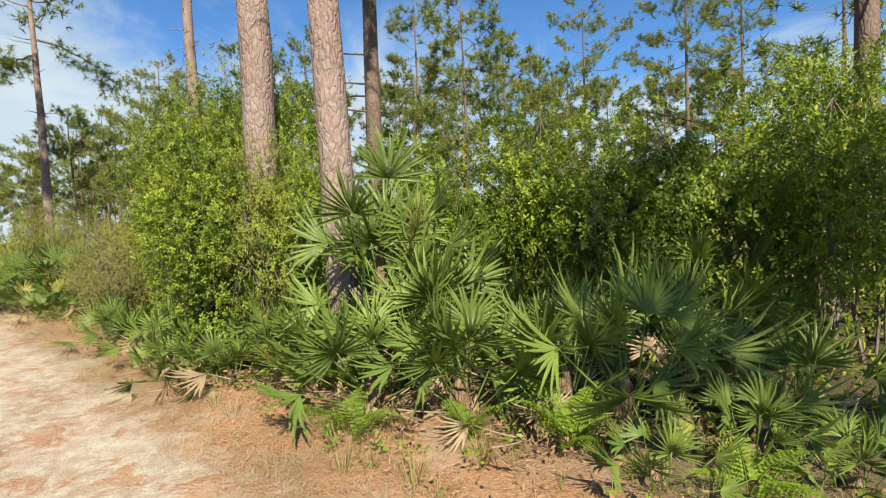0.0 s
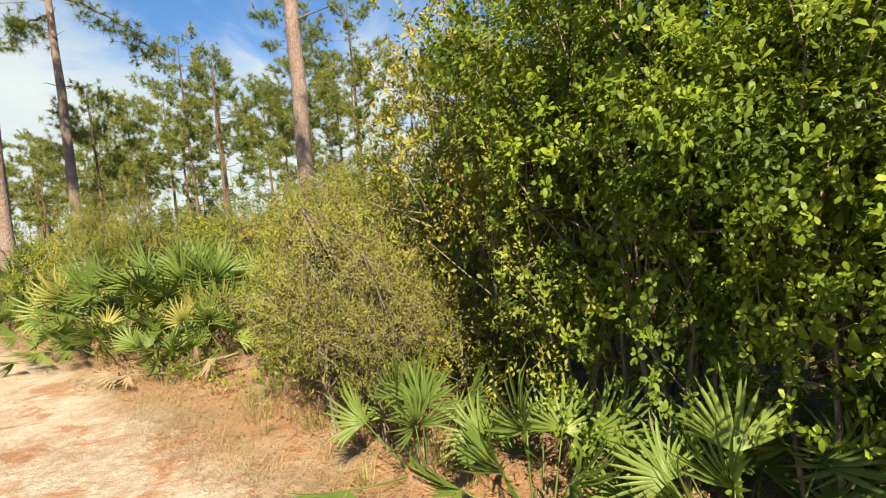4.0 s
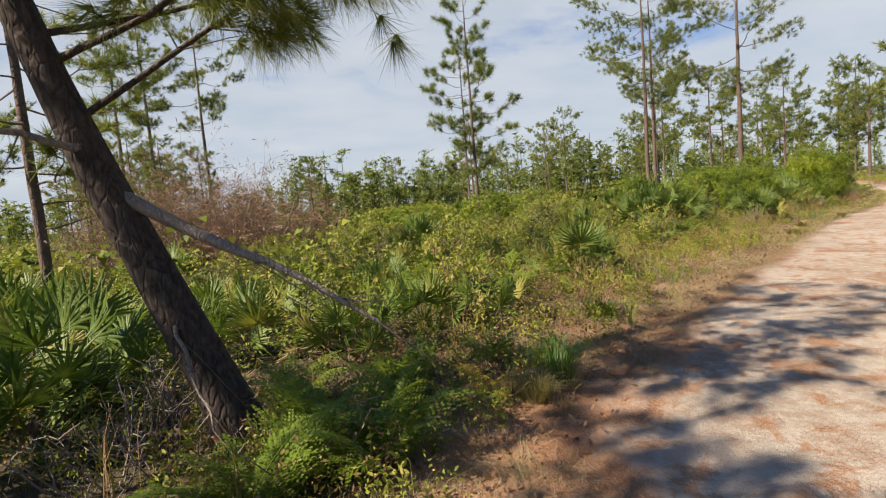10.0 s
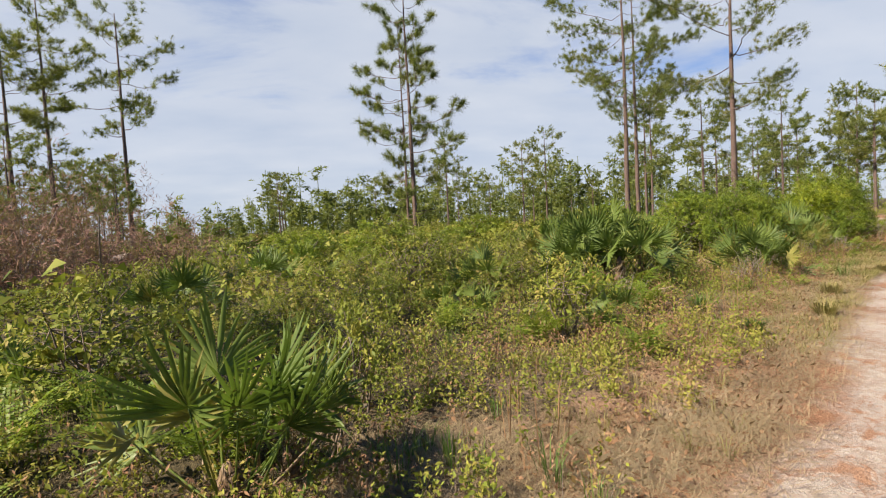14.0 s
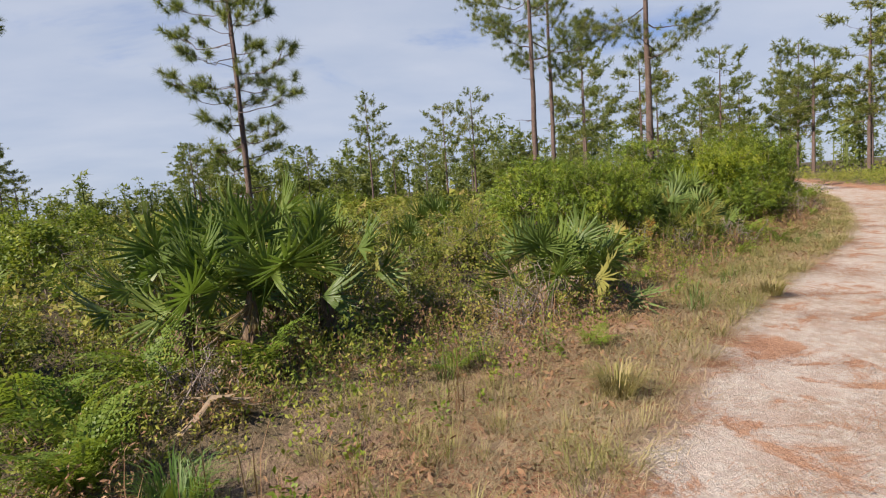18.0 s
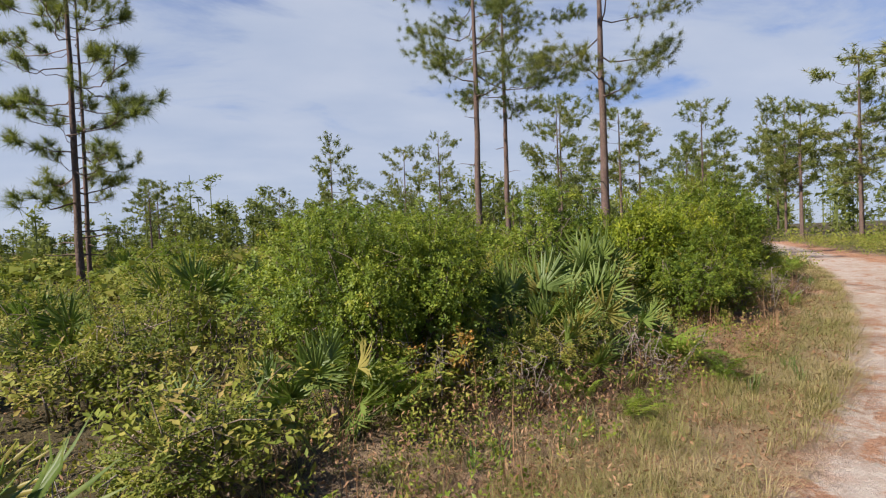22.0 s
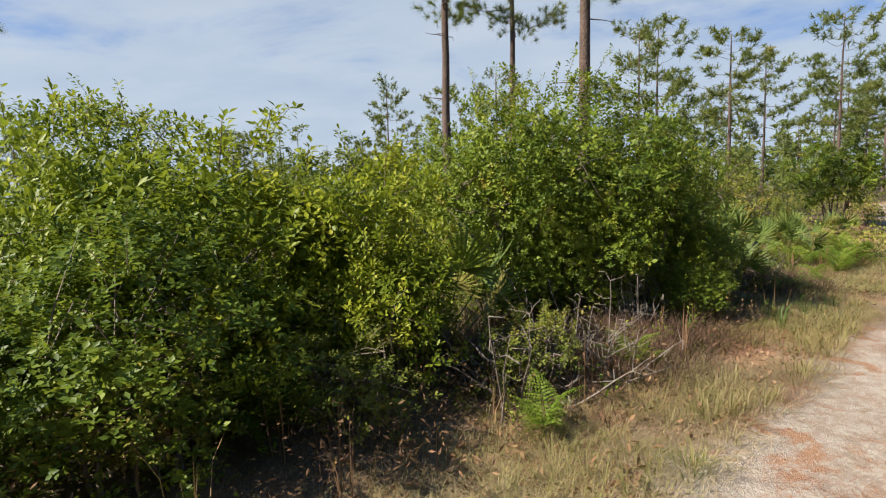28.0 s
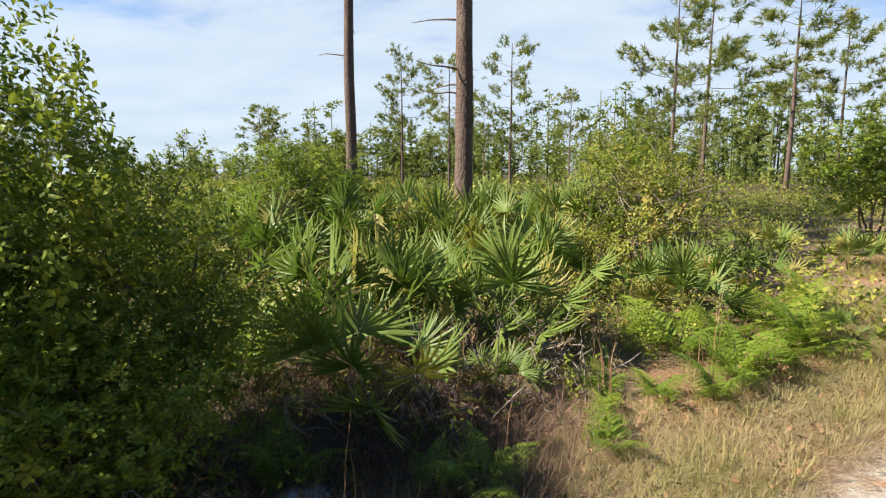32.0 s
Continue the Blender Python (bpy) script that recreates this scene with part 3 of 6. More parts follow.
KINDS = {
    "oak_near": [shrub_meshes(5 + s, 2.4, 2.2, 330, 8, 0.044, 0.6, OAK_LEAF, 0.35, 22, 0.12) for s in range(4)],
    "oak_tall": [shrub_meshes(85 + s, 2.8, 1.9, 400, 8, 0.037, 0.56, OAK_LEAF, 0.3, 26, 0.15, False, True) for s in range(2)],
    "bay_near": [shrub_meshes(25 + s, 2.0, 1.6, 260, 9, 0.031, 0.5, BAY_LEAF, 0.5, 22, 0.4, False, True, 6) for s in range(2)],
    "bay_fine": [shrub_meshes(35 + s, 2.0, 1.6, 220, 8, 0.036, 0.5, BAY_LEAF, 0.5, 20, 0.35, False, False, 6) for s in range(2)],
    "oak_fine": [shrub_meshes(15 + s, 2.4, 2.2, 230, 8, 0.050, 0.6, OAK_LEAF, 0.35, 20, 0.2) for s in range(3)],
    "wiry": [shrub_meshes(80 + s, 1.8, 2.0, 300, 9, 0.036, 0.26, WIRY_LEAF, 0.2, 10, 0.5, False, False, 6) for s in range(2)],
    "lime": [shrub_meshes(96 + s, 1.6, 1.5, 170, 7, 0.058, 0.42, LIME_LEAF, 0.6, 14, 0.15, False, False, 6) for s in range(2)],
    "sapling": [shrub_meshes(90 + s, 0.8, 0.5, 26, 3, 0.05, 0.5, RUST_LEAF, 0.9, 5, 1.0, False, True, 5) for s in range(2)],
    "oak_big": [shrub_meshes(10 + s, 2.4, 2.2, 200, 6, 0.068, 0.62, OAK_LEAF, 0.35, 14, 0.1) for s in range(3)],
    "oak_mid": [shrub_meshes(20 + s, 1.5, 1.7, 130, 6, 0.055, 0.6, OAK_LEAF, 0.35, 14, 0.2) for s in range(3)],
    "bay_big": [shrub_meshes(30 + s, 2.2, 1.7, 180, 6, 0.046, 0.45, BAY_LEAF, 0.6, 20, 0.5, False, False, 6) for s in range(3)],
    "bay_mid": [shrub_meshes(40 + s, 1.2, 1.2, 90, 6, 0.042, 0.45, BAY_LEAF, 0.7, 14, 0.5, False, False, 6) for s in range(3)],
    "scrub": [shrub_meshes(50 + s, 0.7, 0.9, 46, 4, 0.045, 0.45, SCRUB_LEAF, 0.8, 10, 0.5, False, False, 5) for s in range(4)],
    "far_oak": [shrub_meshes(60 + s, 2.0, 2.4, 110, 4, 0.14, 0.8, OAK_LEAF, 0.35, 8, 0.1, True, False, 5) for s in range(3)],
    "far_bay": [shrub_meshes(65 + s, 1.4, 1.6, 85, 4, 0.1, 0.7, BAY_LEAF, 0.6, 10, 0.2, True, False, 5) for s in range(3)],
    "far_scrub": [shrub_meshes(70 + s, 1.0, 1.8, 70, 4, 0.12, 0.7, SCRUB_LEAF, 0.7, 8, 0.1, True, False, 5) for s in range(3)],
}
BASE = {"lime": (1.6, 1.5), "sapling": (0.8, 0.5), "oak_tall": (2.8, 1.9), "wiry": (1.8, 2.0), "bay_fine": (2.0, 1.6), "bay_near": (2.0, 1.6), "oak_near": (2.4, 2.2), "oak_fine": (2.4, 2.2), "oak_big": (2.4, 2.2), "oak_mid": (1.5, 1.7), "bay_big": (2.2, 1.7), "bay_mid": (1.2, 1.2), "scrub": (0.7, 0.9), "far_oak": (2.0, 2.4), "far_bay": (1.4, 1.6), "far_scrub": (1.0, 1.8)}
WORDS = {
    "oak_near": ("oak_shrub", "tall thick oak shrub with small glossy leaves over the trail's edge", "shrub"),
    "oak_tall": ("oak_shrub", "tall thick oak shrub with small glossy leaves round pine trunks", "shrub"),
    "bay_near": ("gallberry_shrub", "dense yellow-green shrub with small leaves and rust tints", "shrub"),
    "bay_fine": ("gallberry_shrub", "bushy yellow-green shrub leaning over palmettos", "shrub"),
    "oak_fine": ("oak_shrub", "bushy evergreen oak shrub behind palmetto fans", "shrub"),
    "wiry": ("wiry_shrub", "rounded olive-brown bush of fine wiry twigs with tiny leaves", "shrub"),
    "lime": ("wax_myrtle", "bright yellow-green leafy shrub beside the trail", "shrub"),
    "sapling": ("oak_sapling", "spindly oak sapling with orange and olive autumn leaves", "sapling"),
    "oak_big": ("oak_shrub", "tall dense evergreen oak shrub with small glossy leaves", "shrub"),
    "oak_mid": ("oak_shrub", "rounded dark green oak shrub in the scrub", "shrub"),
    "bay_big": ("gallberry_shrub", "tall yellow-green gallberry shrub with thin upright twigs", "shrub"),
    "bay_mid": ("gallberry_shrub", "low olive-green gallberry shrub with fine leaves", "shrub"),
    "scrub": ("scrub_bush", "knee-high olive and rust scrub bush in dry litter", "bush"),
    "far_oak": ("oak_shrub", "green oak thicket among the pines", "shrub"),
    "far_bay": ("gallberry_shrub", "yellow-green gallberry thicket under the pines", "shrub"),
    "far_scrub": ("scrub_bush", "broad low olive scrub bush in the open field", "bush"),
}
pick = random.Random(5)


def shrub(kind, x, y, h, w):
    name, label, cat = WORDS[kind]
    bh, bw = BASE[kind]
    leaf, wood = pick.choice(KINDS[kind])
    ob = thing(name, label, cat, x, y, 0.0, pick.uniform(0, 360), (w / bw, w / bw, 1.1 * h / bh), "scrub of the flatwoods")
    tagged(hang("foliage", leaf, ob), kind="stuff")
    tagged(hang("branchwork", wood, ob), kind="stuff")
    return ob


# ---- saw palmettos ----
def frond_mesh(seed, material, blades=20, reach=0.56, spread=235, droop=0.12, dead=False):
    """One fan leaf: a ribbed stalk along z from the origin and folded blades at its end, in the xz plane."""
    rng = np.random.default_rng(seed)
    buf = Buf()
    stalk = 0.62
    t = np.linspace(0, 1, 4)
    bow = 0.05 * np.sin(t * np.pi / 2) * rng.uniform(0.4, 1.4)
    tube(buf, np.stack([0 * t, bow, t * stalk], 1), np.linspace(0.011, 0.006, 4), 4)
    vee = rng.uniform(0.35, 1.3)
    hub = np.array([0, bow[-1], stalk + 0.004])
    root = buf.n
    buf.add([hub], [(root - 4 + q - root, root - 4 + (q + 1) % 4 - root, 0) for q in range(4)])
    for k in range(blades):
        a = radians(spread) * (k / (blades - 1) - 0.5) + rng.normal() * 0.045
        ln = reach * (1 - 0.22 * abs(k / (blades - 1) - 0.5) * 2) * rng.uniform(0.8, 1.08)
        d = unit(np.array([np.sin(a), 0.55 * abs(np.sin(a)) ** 1.5 * vee, np.cos(a)]))
        s = np.array([np.cos(a), 0, -np.sin(a)])
        n = np.array([0, 1.0, 0])
        cup = 0.16 * rng.uniform(0.7, 1.3)
        if dead:
            d = unit(d * [0.6, 1, 0.5] + [0, 0.2, -0.75])
            s = unit(np.cross(n, d) + rng.standard_normal(3) * 0.4)
        wide = 0.0175 * rng.uniform(0.8, 1.2) * (0.6 if dead else 1.0)
        fall = droop * rng.uniform(0.3, 1.9)
        pts = []
        for q, wd in ((0.34, 1.0), (0.68, 0.74), (1.0, 0.0)):
            c = hub + d * ln * q + n * (cup * ln * q - fall * ln * q ** 2.6) + np.array([0, 0, -1]) * fall * 0.5 * ln * q ** 3
            if wd == 0.0:
                pts.append(c)
            else:
                fold = n * wide * wd * 0.75
                pts += [c - s * wide * wd + fold, c, c + s * wide * wd + fold]
        o = root - buf.n
        f = [(o, 1, 0), (o, 2, 1), (0, 1, 4), (0, 4, 3), (1, 2, 5), (1, 5, 4), (3, 4, 6), (4, 5, 6)]
        buf.add(np.array(pts), f)
    return buf.mesh("frond", material)


GREEN_FRONDS = [frond_mesh(100 + s, FROND, 18 + s % 4, 0.52 + 0.04 * (s % 3), 165 + 18 * (s % 4), 0.06 + 0.07 * (s % 3)) for s in range(8)]
YELLOW_FRONDS = [frond_mesh(120 + s, FROND_YELLOW, 18 + s, 0.52, 180, 0.22) for s in range(3)]
DEAD_FRONDS = [frond_mesh(130 + s, FROND_DEAD, 15, 0.46, 200, 0.3, True) for s in range(2)]


def stem_mesh():
    rng = np.random.default_rng(7)
    buf = Buf()
    t = np.linspace(0, 1, 8)
    tube(buf, np.stack([0.03 * np.sin(3 * t), 0.02 * t, t * 0.3 - 0.05], 1), [0.07, 0.09, 0.075, 0.085, 0.065, 0.06, 0.04, 0.02], 9, 0.22, rng)
    return buf.mesh("stem", STEM, True)


PALM_STEM = stem_mesh()


def palmetto(x, y, h, w, mood=0.0, dense=1.0):
    """A clump of fan leaves h high and w wide. mood: how much of it is yellowed or dead."""
    size = max(0.4, min(0.98, 0.4 * h + 0.36 * w))
    label = "saw palmetto clump with stiff green fan leaves" if mood < 0.3 else "sunlit saw palmetto with yellowed and dry fan leaves"
    ob = thing("saw_palmetto", label, "palmetto", x, y, 0.0, pick.uniform(0, 360), (1, 1, 1), "saw palmettos")
    wide = min(1.2, max(0.6, h))
    hang("stem", PALM_STEM, ob, Matrix.Diagonal((wide, wide, max(wide, (h - 1.12 * size + 0.1) / 0.25), 1)))
    n = int((9 + 9 * min(1.8, w)) * dense)
    for k in range(n):
        az = k * 137.5 + pick.uniform(-22, 22)
        q = (k + 0.5) / n
        lean = 5 + 56 * q ** 1.15 + pick.uniform(-10, 10)
        tall = max(0.0, h - 1.12 * size) * (1 - 0.75 * q) * pick.uniform(0.75, 1.05)
        away = 0.04 + 0.12 * w * q
        scale = size * pick.uniform(0.8, 1.08)
        roll = pick.uniform(-50, 50)
        m = pose(0, 0, 0, 0, 0, az) @ pose(0, away, 0.04 + tall, -lean, 0, 0) @ pose(0, 0, 0, pick.uniform(-22, 16), 0, roll) @ Matrix.Diagonal((scale, scale, scale, 1))
        if q > 0.86 and pick.random() < 0.35 + mood:
            hang("frond", pick.choice(DEAD_FRONDS), ob, m, "dry brown hanging fan leaf")
        elif pick.random() < 0.03 + 0.8 * mood and q > 0.2:
            hang("frond", pick.choice(YELLOW_FRONDS), ob, m, "yellowed fan leaf")
        else:
            hang("frond", pick.choice(GREEN_FRONDS), ob, m)
    return ob


# ---- bracken ferns ----
def fern_frond(seed, material):
    """A feathery triangular frond along x, arching, with paired pinnae cut into leaflets."""
    rng = np.random.default_rng(seed)
    buf = Buf()
    t = np.linspace(0, 1, 8)
    line = np.stack([0.62 * t ** 1.25, 0 * t, 0.34 * np.sin(t * 1.8) - 0.05 * t ** 2], 1)
    tube(buf, line, np.linspace(0.006, 0.0015, 8), 3)
    at, way, ln = [], [], []
    for q in np.linspace(0.22, 0.99, 16):
        c = np.array([np.interp(q, t, line[:, i]) for i in range(3)])
        reach = 0.27 * (1 - q) ** 0.8 + 0.02
        for s in (-1, 1):
            d = unit(np.array([0.45, s, 0.12 + rng.normal() * 0.12]))
            m = max(2, int(reach / 0.024))
            for r in np.linspace(0.08, 1.0, m):
                p = c + d * reach * r - np.array([0, 0, 0.05 * r * r])
                for e in (-1, 1):
                    at.append(p)
                    way.append(unit(d * 0.55 + e * np.array([0.85, -0.35 * s * 0, 0.1])))
                    ln.append(0.045 * (1 - 0.6 * r) * (reach / 0.3) ** 0.5 + 0.008)
    v, f = leaves(np.array(at), np.array(way), np.array(ln), np.array(ln) * 0.72, 0.06, rng, np.array([-0.25, 0, 1.0]) + rng.standard_normal((len(at), 3)) * 0.2)
    buf.add(v, f)
    return buf.mesh("frond", material)


FERN_FRONDS = [fern_frond(200 + s, FERN_LEAF) for s in range(3)]
FERN_YELLOW = [fern_frond(210, FERN_DRY)]


def fern(x, y, h, w, dry=False):
    ob = thing("bracken_fern", "yellowing bracken fern at the trail's edge" if dry else "bright green bracken fern in dry litter", "fern", x, y, 0.02, pick.uniform(0, 360), (1, 1, 1), "bracken ferns")
    n = 4 if w < 0.5 else 6
    size = max(0.42, min(1.0, w / 0.72))
    for k in range(n):
        s = size * pick.uniform(0.7, 1.1)
        m = pose(0, 0, 0.0, pick.uniform(-10, 10), pick.uniform(-30, 4), k * 360 / n + pick.uniform(-25, 25)) @ Matrix.Diagonal((s, s, s, 1))
        hang("frond", pick.choice(FERN_YELLOW if dry else FERN_FRONDS), ob, m)
    return ob


# ---- pines ----
def pine_meshes(seed, h, bare, spread, limbs, r, wide=0.016, per=26, bark=None, dead=0, open_=1.0, tuft=0.27, sides=8, more=4, pad=0.36):
    """A pine h high, bare of limbs up to the share bare of its height: trunk, limbs and needles."""
    rng = np.random.default_rng(seed)
    trunk, wood = Buf(), Buf()
    k = 26
    t = np.linspace(0, 1, k)
    sway = np.cumsum(rng.standard_normal((k, 2)) * 0.006 * h / 10, 0)
    sway -= sway[:1]
    line = np.column_stack([sway, t * h - 0.1])
    rad = r * (1 - 0.82 * t ** 1.25) * (1 + 0.35 * np.exp(-t * h / 0.35))
    tube(trunk, line, rad, sides, 0.025, rng)
    tips, ways = [], []

    def at(z):
        return np.array([np.interp(z, line[:, 2], line[:, i]) for i in (0, 1)] + [z])

    for q in range(limbs):
        u = (q + rng.uniform(0, 0.9)) / limbs
        z = h * (bare + (0.985 - bare) * u)
        shape = (0.5 + 1.1 * u) * (1 - u ** 2.2) + 0.14
        ln = spread * shape * rng.uniform(0.45, 1.15)
        az = q * 2.4 + rng.uniform(-0.7, 0.7)
        rise = rng.uniform(-0.15, 0.2) + 0.45 * u ** 2
        d = np.array([np.cos(az), np.sin(az), rise])
        p0 = at(z)
        s = np.linspace(0, 1, 7)[:, None]
        sag = np.array([0, 0, 1.0]) * (-0.24 * s * (1 - s) * 4 * ln * 0.3 + 0.12 * ln * s ** 3)
        pts = p0 + d * ln * s + sag + np.cumsum(rng.standard_normal((7, 3)) * 0.035 * ln, 0) * (s > 0)
        tube(wood, pts, np.linspace(max(0.016, 0.24 * r * (1.2 - u)), 0.008, 7), 3)
        subs = max(2, int(1.6 + ln * 1.25 * open_))
        flat_side = unit(np.array([-d[1], d[0], 0.0]))
        for e in range(subs):
            f = 0.3 + 0.7 * ((e + rng.uniform(0, 0.9)) / subs) ** 0.7 if e else 1.0
            c = np.array([np.interp(f, s[:, 0], pts[:, i]) for i in range(3)])
            dd = unit(unit(d) * 0.75 + flat_side * (1 if e % 2 else -1) * rng.uniform(0.3, 0.9) + [0, 0, rng.uniform(0.05, 0.5)])
            reach = rng.uniform(0.3, 0.65) * (0.45 + 0.25 * ln)
            if sides > 5:
                tube(wood, np.stack([c, c + dd * reach * 0.55 - [0, 0, 0.02], c + dd * reach + [0, 0, 0.06]]), [0.014, 0.01, 0.005], 3)
            for g_ in range(more):
                back = (g_ / more) ** 0.7
                o = flat_side * rng.normal() * pad * back + unit(d) * rng.normal() * pad * 0.7 * back
                tips.append(c + dd * reach * (1 - 0.6 * back) + o + [0, 0, 0.05 + rng.normal() * 0.3 * pad])
                ways.append(unit(dd * 0.7 + o * 0.8 + [0, 0, 0.45]))
    for q in range(dead):
        z = h * rng.uniform(bare * 0.45, bare * 1.02)
        az = rng.uniform(0, 6.28)
        ln = rng.uniform(0.3, 1.3)
        p0 = at(z)
        s = np.linspace(0, 1, 4)[:, None]
        tube(wood, p0 + np.array([np.cos(az), np.sin(az), 0.15]) * ln * s + [0, 0, -0.1] * s ** 2 + rng.standard_normal((4, 3)) * 0.04 * s, [0.022, 0.016, 0.011, 0.005], 4)
    tips, ways = np.array(tips), np.array(ways)
    n = len(tips)
    reps = np.repeat(np.arange(n), per)
    m = len(reps)
    d = unit(ways[reps] * 0.6 + rng.standard_normal((m, 3)) * 0.62)
    ln = tuft * rng.uniform(0.75, 1.1, m)
    side = unit(np.cross(d, rng.standard_normal((m, 3)))) * wide / 2
    root = tips[reps] - ways[reps] * (rng.uniform(0, 0.55, m) * tuft)[:, None]
    tip = root + d * ln[:, None] + np.array([0, 0, -0.08]) * ln[:, None]
    v = np.stack([root - side, root + side, tip], 1).reshape(-1, 3)
    return trunk.mesh("trunk", bark or BARK_FAR, True), wood.mesh("limbwork", bark or BARK_FAR), raw_mesh("needles", v, np.arange(3 * m).reshape(-1, 3), NEEDLE, False, np.repeat(rng.uniform(0.1, 0.9, n), 3 * per))


PINES = {
    "mid": [pine_meshes(330 + s, 10.0, 0.34, 2.3, 26, 0.10, 0.036, 20, None, 3, 1.4, 0.32, 6, 6, 0.5) for s in range(3)],
    "tall": [pine_meshes(300 + s, 15.0, 0.5, 2.9, 22, 0.15, 0.026, 24, None, 6, 1.4, 0.32, 8, 7, 0.5) for s in range(4)],
    "young": [pine_meshes(310 + s, 10.0, 0.22, 1.8, 34, 0.085, 0.012, 95, None, 5, 1.4, 0.3, 8, 2, 0.25) for s in range(2)],
    "far": [pine_meshes(320 + s, 11.0, 0.3 + 0.08 * (s % 3), 2.4, 20, 0.12, 0.048, 17, None, 2, 1.2, 0.38, 5, 5, 0.52) for s in range(6)],
}
PINE_H = {"mid": 10.0, "tall": 15.0, "young": 10.0, "far": 11.0}
PINE_WORDS = {"mid": "middle-aged pine with a full green crown over the thicket", "tall": "tall slash pine with a bare trunk and open crown", "young": "slender young pine with loose whorled limbs and tufted needles", "far": "distant slash pine with a ragged green crown"}


def hang_pine(ob, meshes):
    hang("trunk", meshes[0], ob)
    tagged(hang("limbwork", meshes[1], ob), kind="stuff")
    tagged(hang("needles", meshes[2], ob), kind="stuff")
    return ob


def pine(kind, x, y, h, fat=1.0, tilt=(0, 0), turn=None):
    s = h / PINE_H[kind]
    ob = thing("pine_tree", PINE_WORDS[kind], "pine tree", x, y, 0.0, pick.uniform(0, 360) if turn is None else turn, (s * fat, s * fat, s), "pines of the flatwoods", tilt)
    return hang_pine(ob, pick.choice(PINES[kind]))


# ---- grass, litter and undergrowth as stuff ----
def strip_points(rng, n, u0, u1, a0, a1, power=1.0):
    """Random places along the trail between two distances from its middle (left positive)."""
    i = rng.uniform(u0, u1, n)
    k = np.clip((i / 0.5).astype(int), 0, len(MIDDLE) - 2)
    t = TANGENT[k]
    nrm = np.stack([-t[:, 1], t[:, 0]], 1)
    a = a0 + (a1 - a0) * rng.uniform(0, 1, n) ** power
    return MIDDLE[k] + t * rng.uniform(0, 0.5, n)[:, None] + nrm * a[:, None]


def off_sand(p, clear=0.9):
    """Those of the places p that lie beyond the trail's sand."""
    a = across(p)
    return p[(a < 0) | (a - widening(p) > clear)]


def patchy(p, scale, cut, seed=0.0):
    v = np.array([noise.noise(Vector((q[0] * scale + seed, q[1] * scale, seed))) for q in p])
    return v > cut


def thatch(name, label, rng, centres, blades, height, lean, width, material, radius=0.12):
    """Short mats of fallen grass round the centres, one slim triangle a blade, as one mesh."""
    reps = np.repeat(np.arange(len(centres)), blades)
    m = len(reps)
    az, turn = rng.uniform(0, 2 * np.pi, m), rng.uniform(0, 2 * np.pi, m)
    at = np.column_stack([centres[reps], np.full(m, 0.02)]) + np.stack([np.cos(az), np.sin(az), 0 * az], 1) * (radius * rng.uniform(0, 1, m) ** 0.5)[:, None]
    h = height * rng.uniform(0.4, 1.2, m) * rng.uniform(0.6, 1.2, len(centres))[reps]
    out = np.stack([np.cos(turn), np.sin(turn), 0 * turn], 1)
    side = np.stack([-np.sin(turn), np.cos(turn), 0 * turn], 1) * width / 2
    tip = at + out * (h * lean * rng.uniform(0.2, 1.4, m))[:, None] + np.array([0, 0, 1.0]) * h[:, None]
    v = np.stack([at - side, at + side, tip], 1).reshape(-1, 3)
    return tagged(new(name, raw_mesh(name, v, np.arange(3 * m).reshape(-1, 3), material)), label, "grass", kind="stuff")


def tufts(name, label, rng, centres, blades, height, lean, width, material, radius=0.07):
    """Tufts of curved grass blades round the centres, as one mesh."""
    n = len(centres)
    reps = np.repeat(np.arange(n), blades)
    m = len(reps)
    size = rng.uniform(0.55, 1.25, n)[reps]
    az = rng.uniform(0, 2 * np.pi, m)
    out = np.stack([np.cos(az), np.sin(az), np.zeros(m)], 1)
    base = np.column_stack([centres[reps], np.full(m, 0.02)]) + out * rng.uniform(0, radius, m)[:, None]
    hgt = height * size * rng.uniform(0.55, 1.15, m)
    bend = lean * rng.uniform(0.2, 1.3, m) * hgt
    side = np.stack([-np.sin(az), np.cos(az), np.zeros(m)], 1) * width / 2
    mid = base + out * (bend * 0.3)[:, None] + np.array([0, 0, 0.62]) * hgt[:, None]
    tip = base + out * bend[:, None] + np.array([0, 0, 1.0]) * (hgt * (1 - 0.25 * lean))[:, None]
    v = np.stack([base - side, base + side, mid + side * 0.7, mid - side * 0.7, tip], 1).reshape(-1, 3)
    b = np.arange(m)[:, None] * 5
    f = np.concatenate([b + [[0, 1, 2]], b + [[0, 2, 3]], b + [[3, 2, 4]]], 0)
    ob = new(name, raw_mesh(name, v, f, material))
    return tagged(ob, label, "grass", kind="stuff")


# ---- the great pines by the trail ----
def great_pine(name_label, seed, x, y, h, r, bare, limbs, spread, tilt=(0, 0), bark=None, dead=8, wide=0.05, per=9):
    ob = thing("pine_tree", name_label, "pine tree", x, y, 0.0, 0.0, (1, 1, 1), "pines of the flatwoods", tilt)
    return hang_pine(ob, pine_meshes(seed, h, bare, spread, limbs, r, wide, per, bark or BARK, dead, 1.4, 0.3, 16, 8, 0.7))


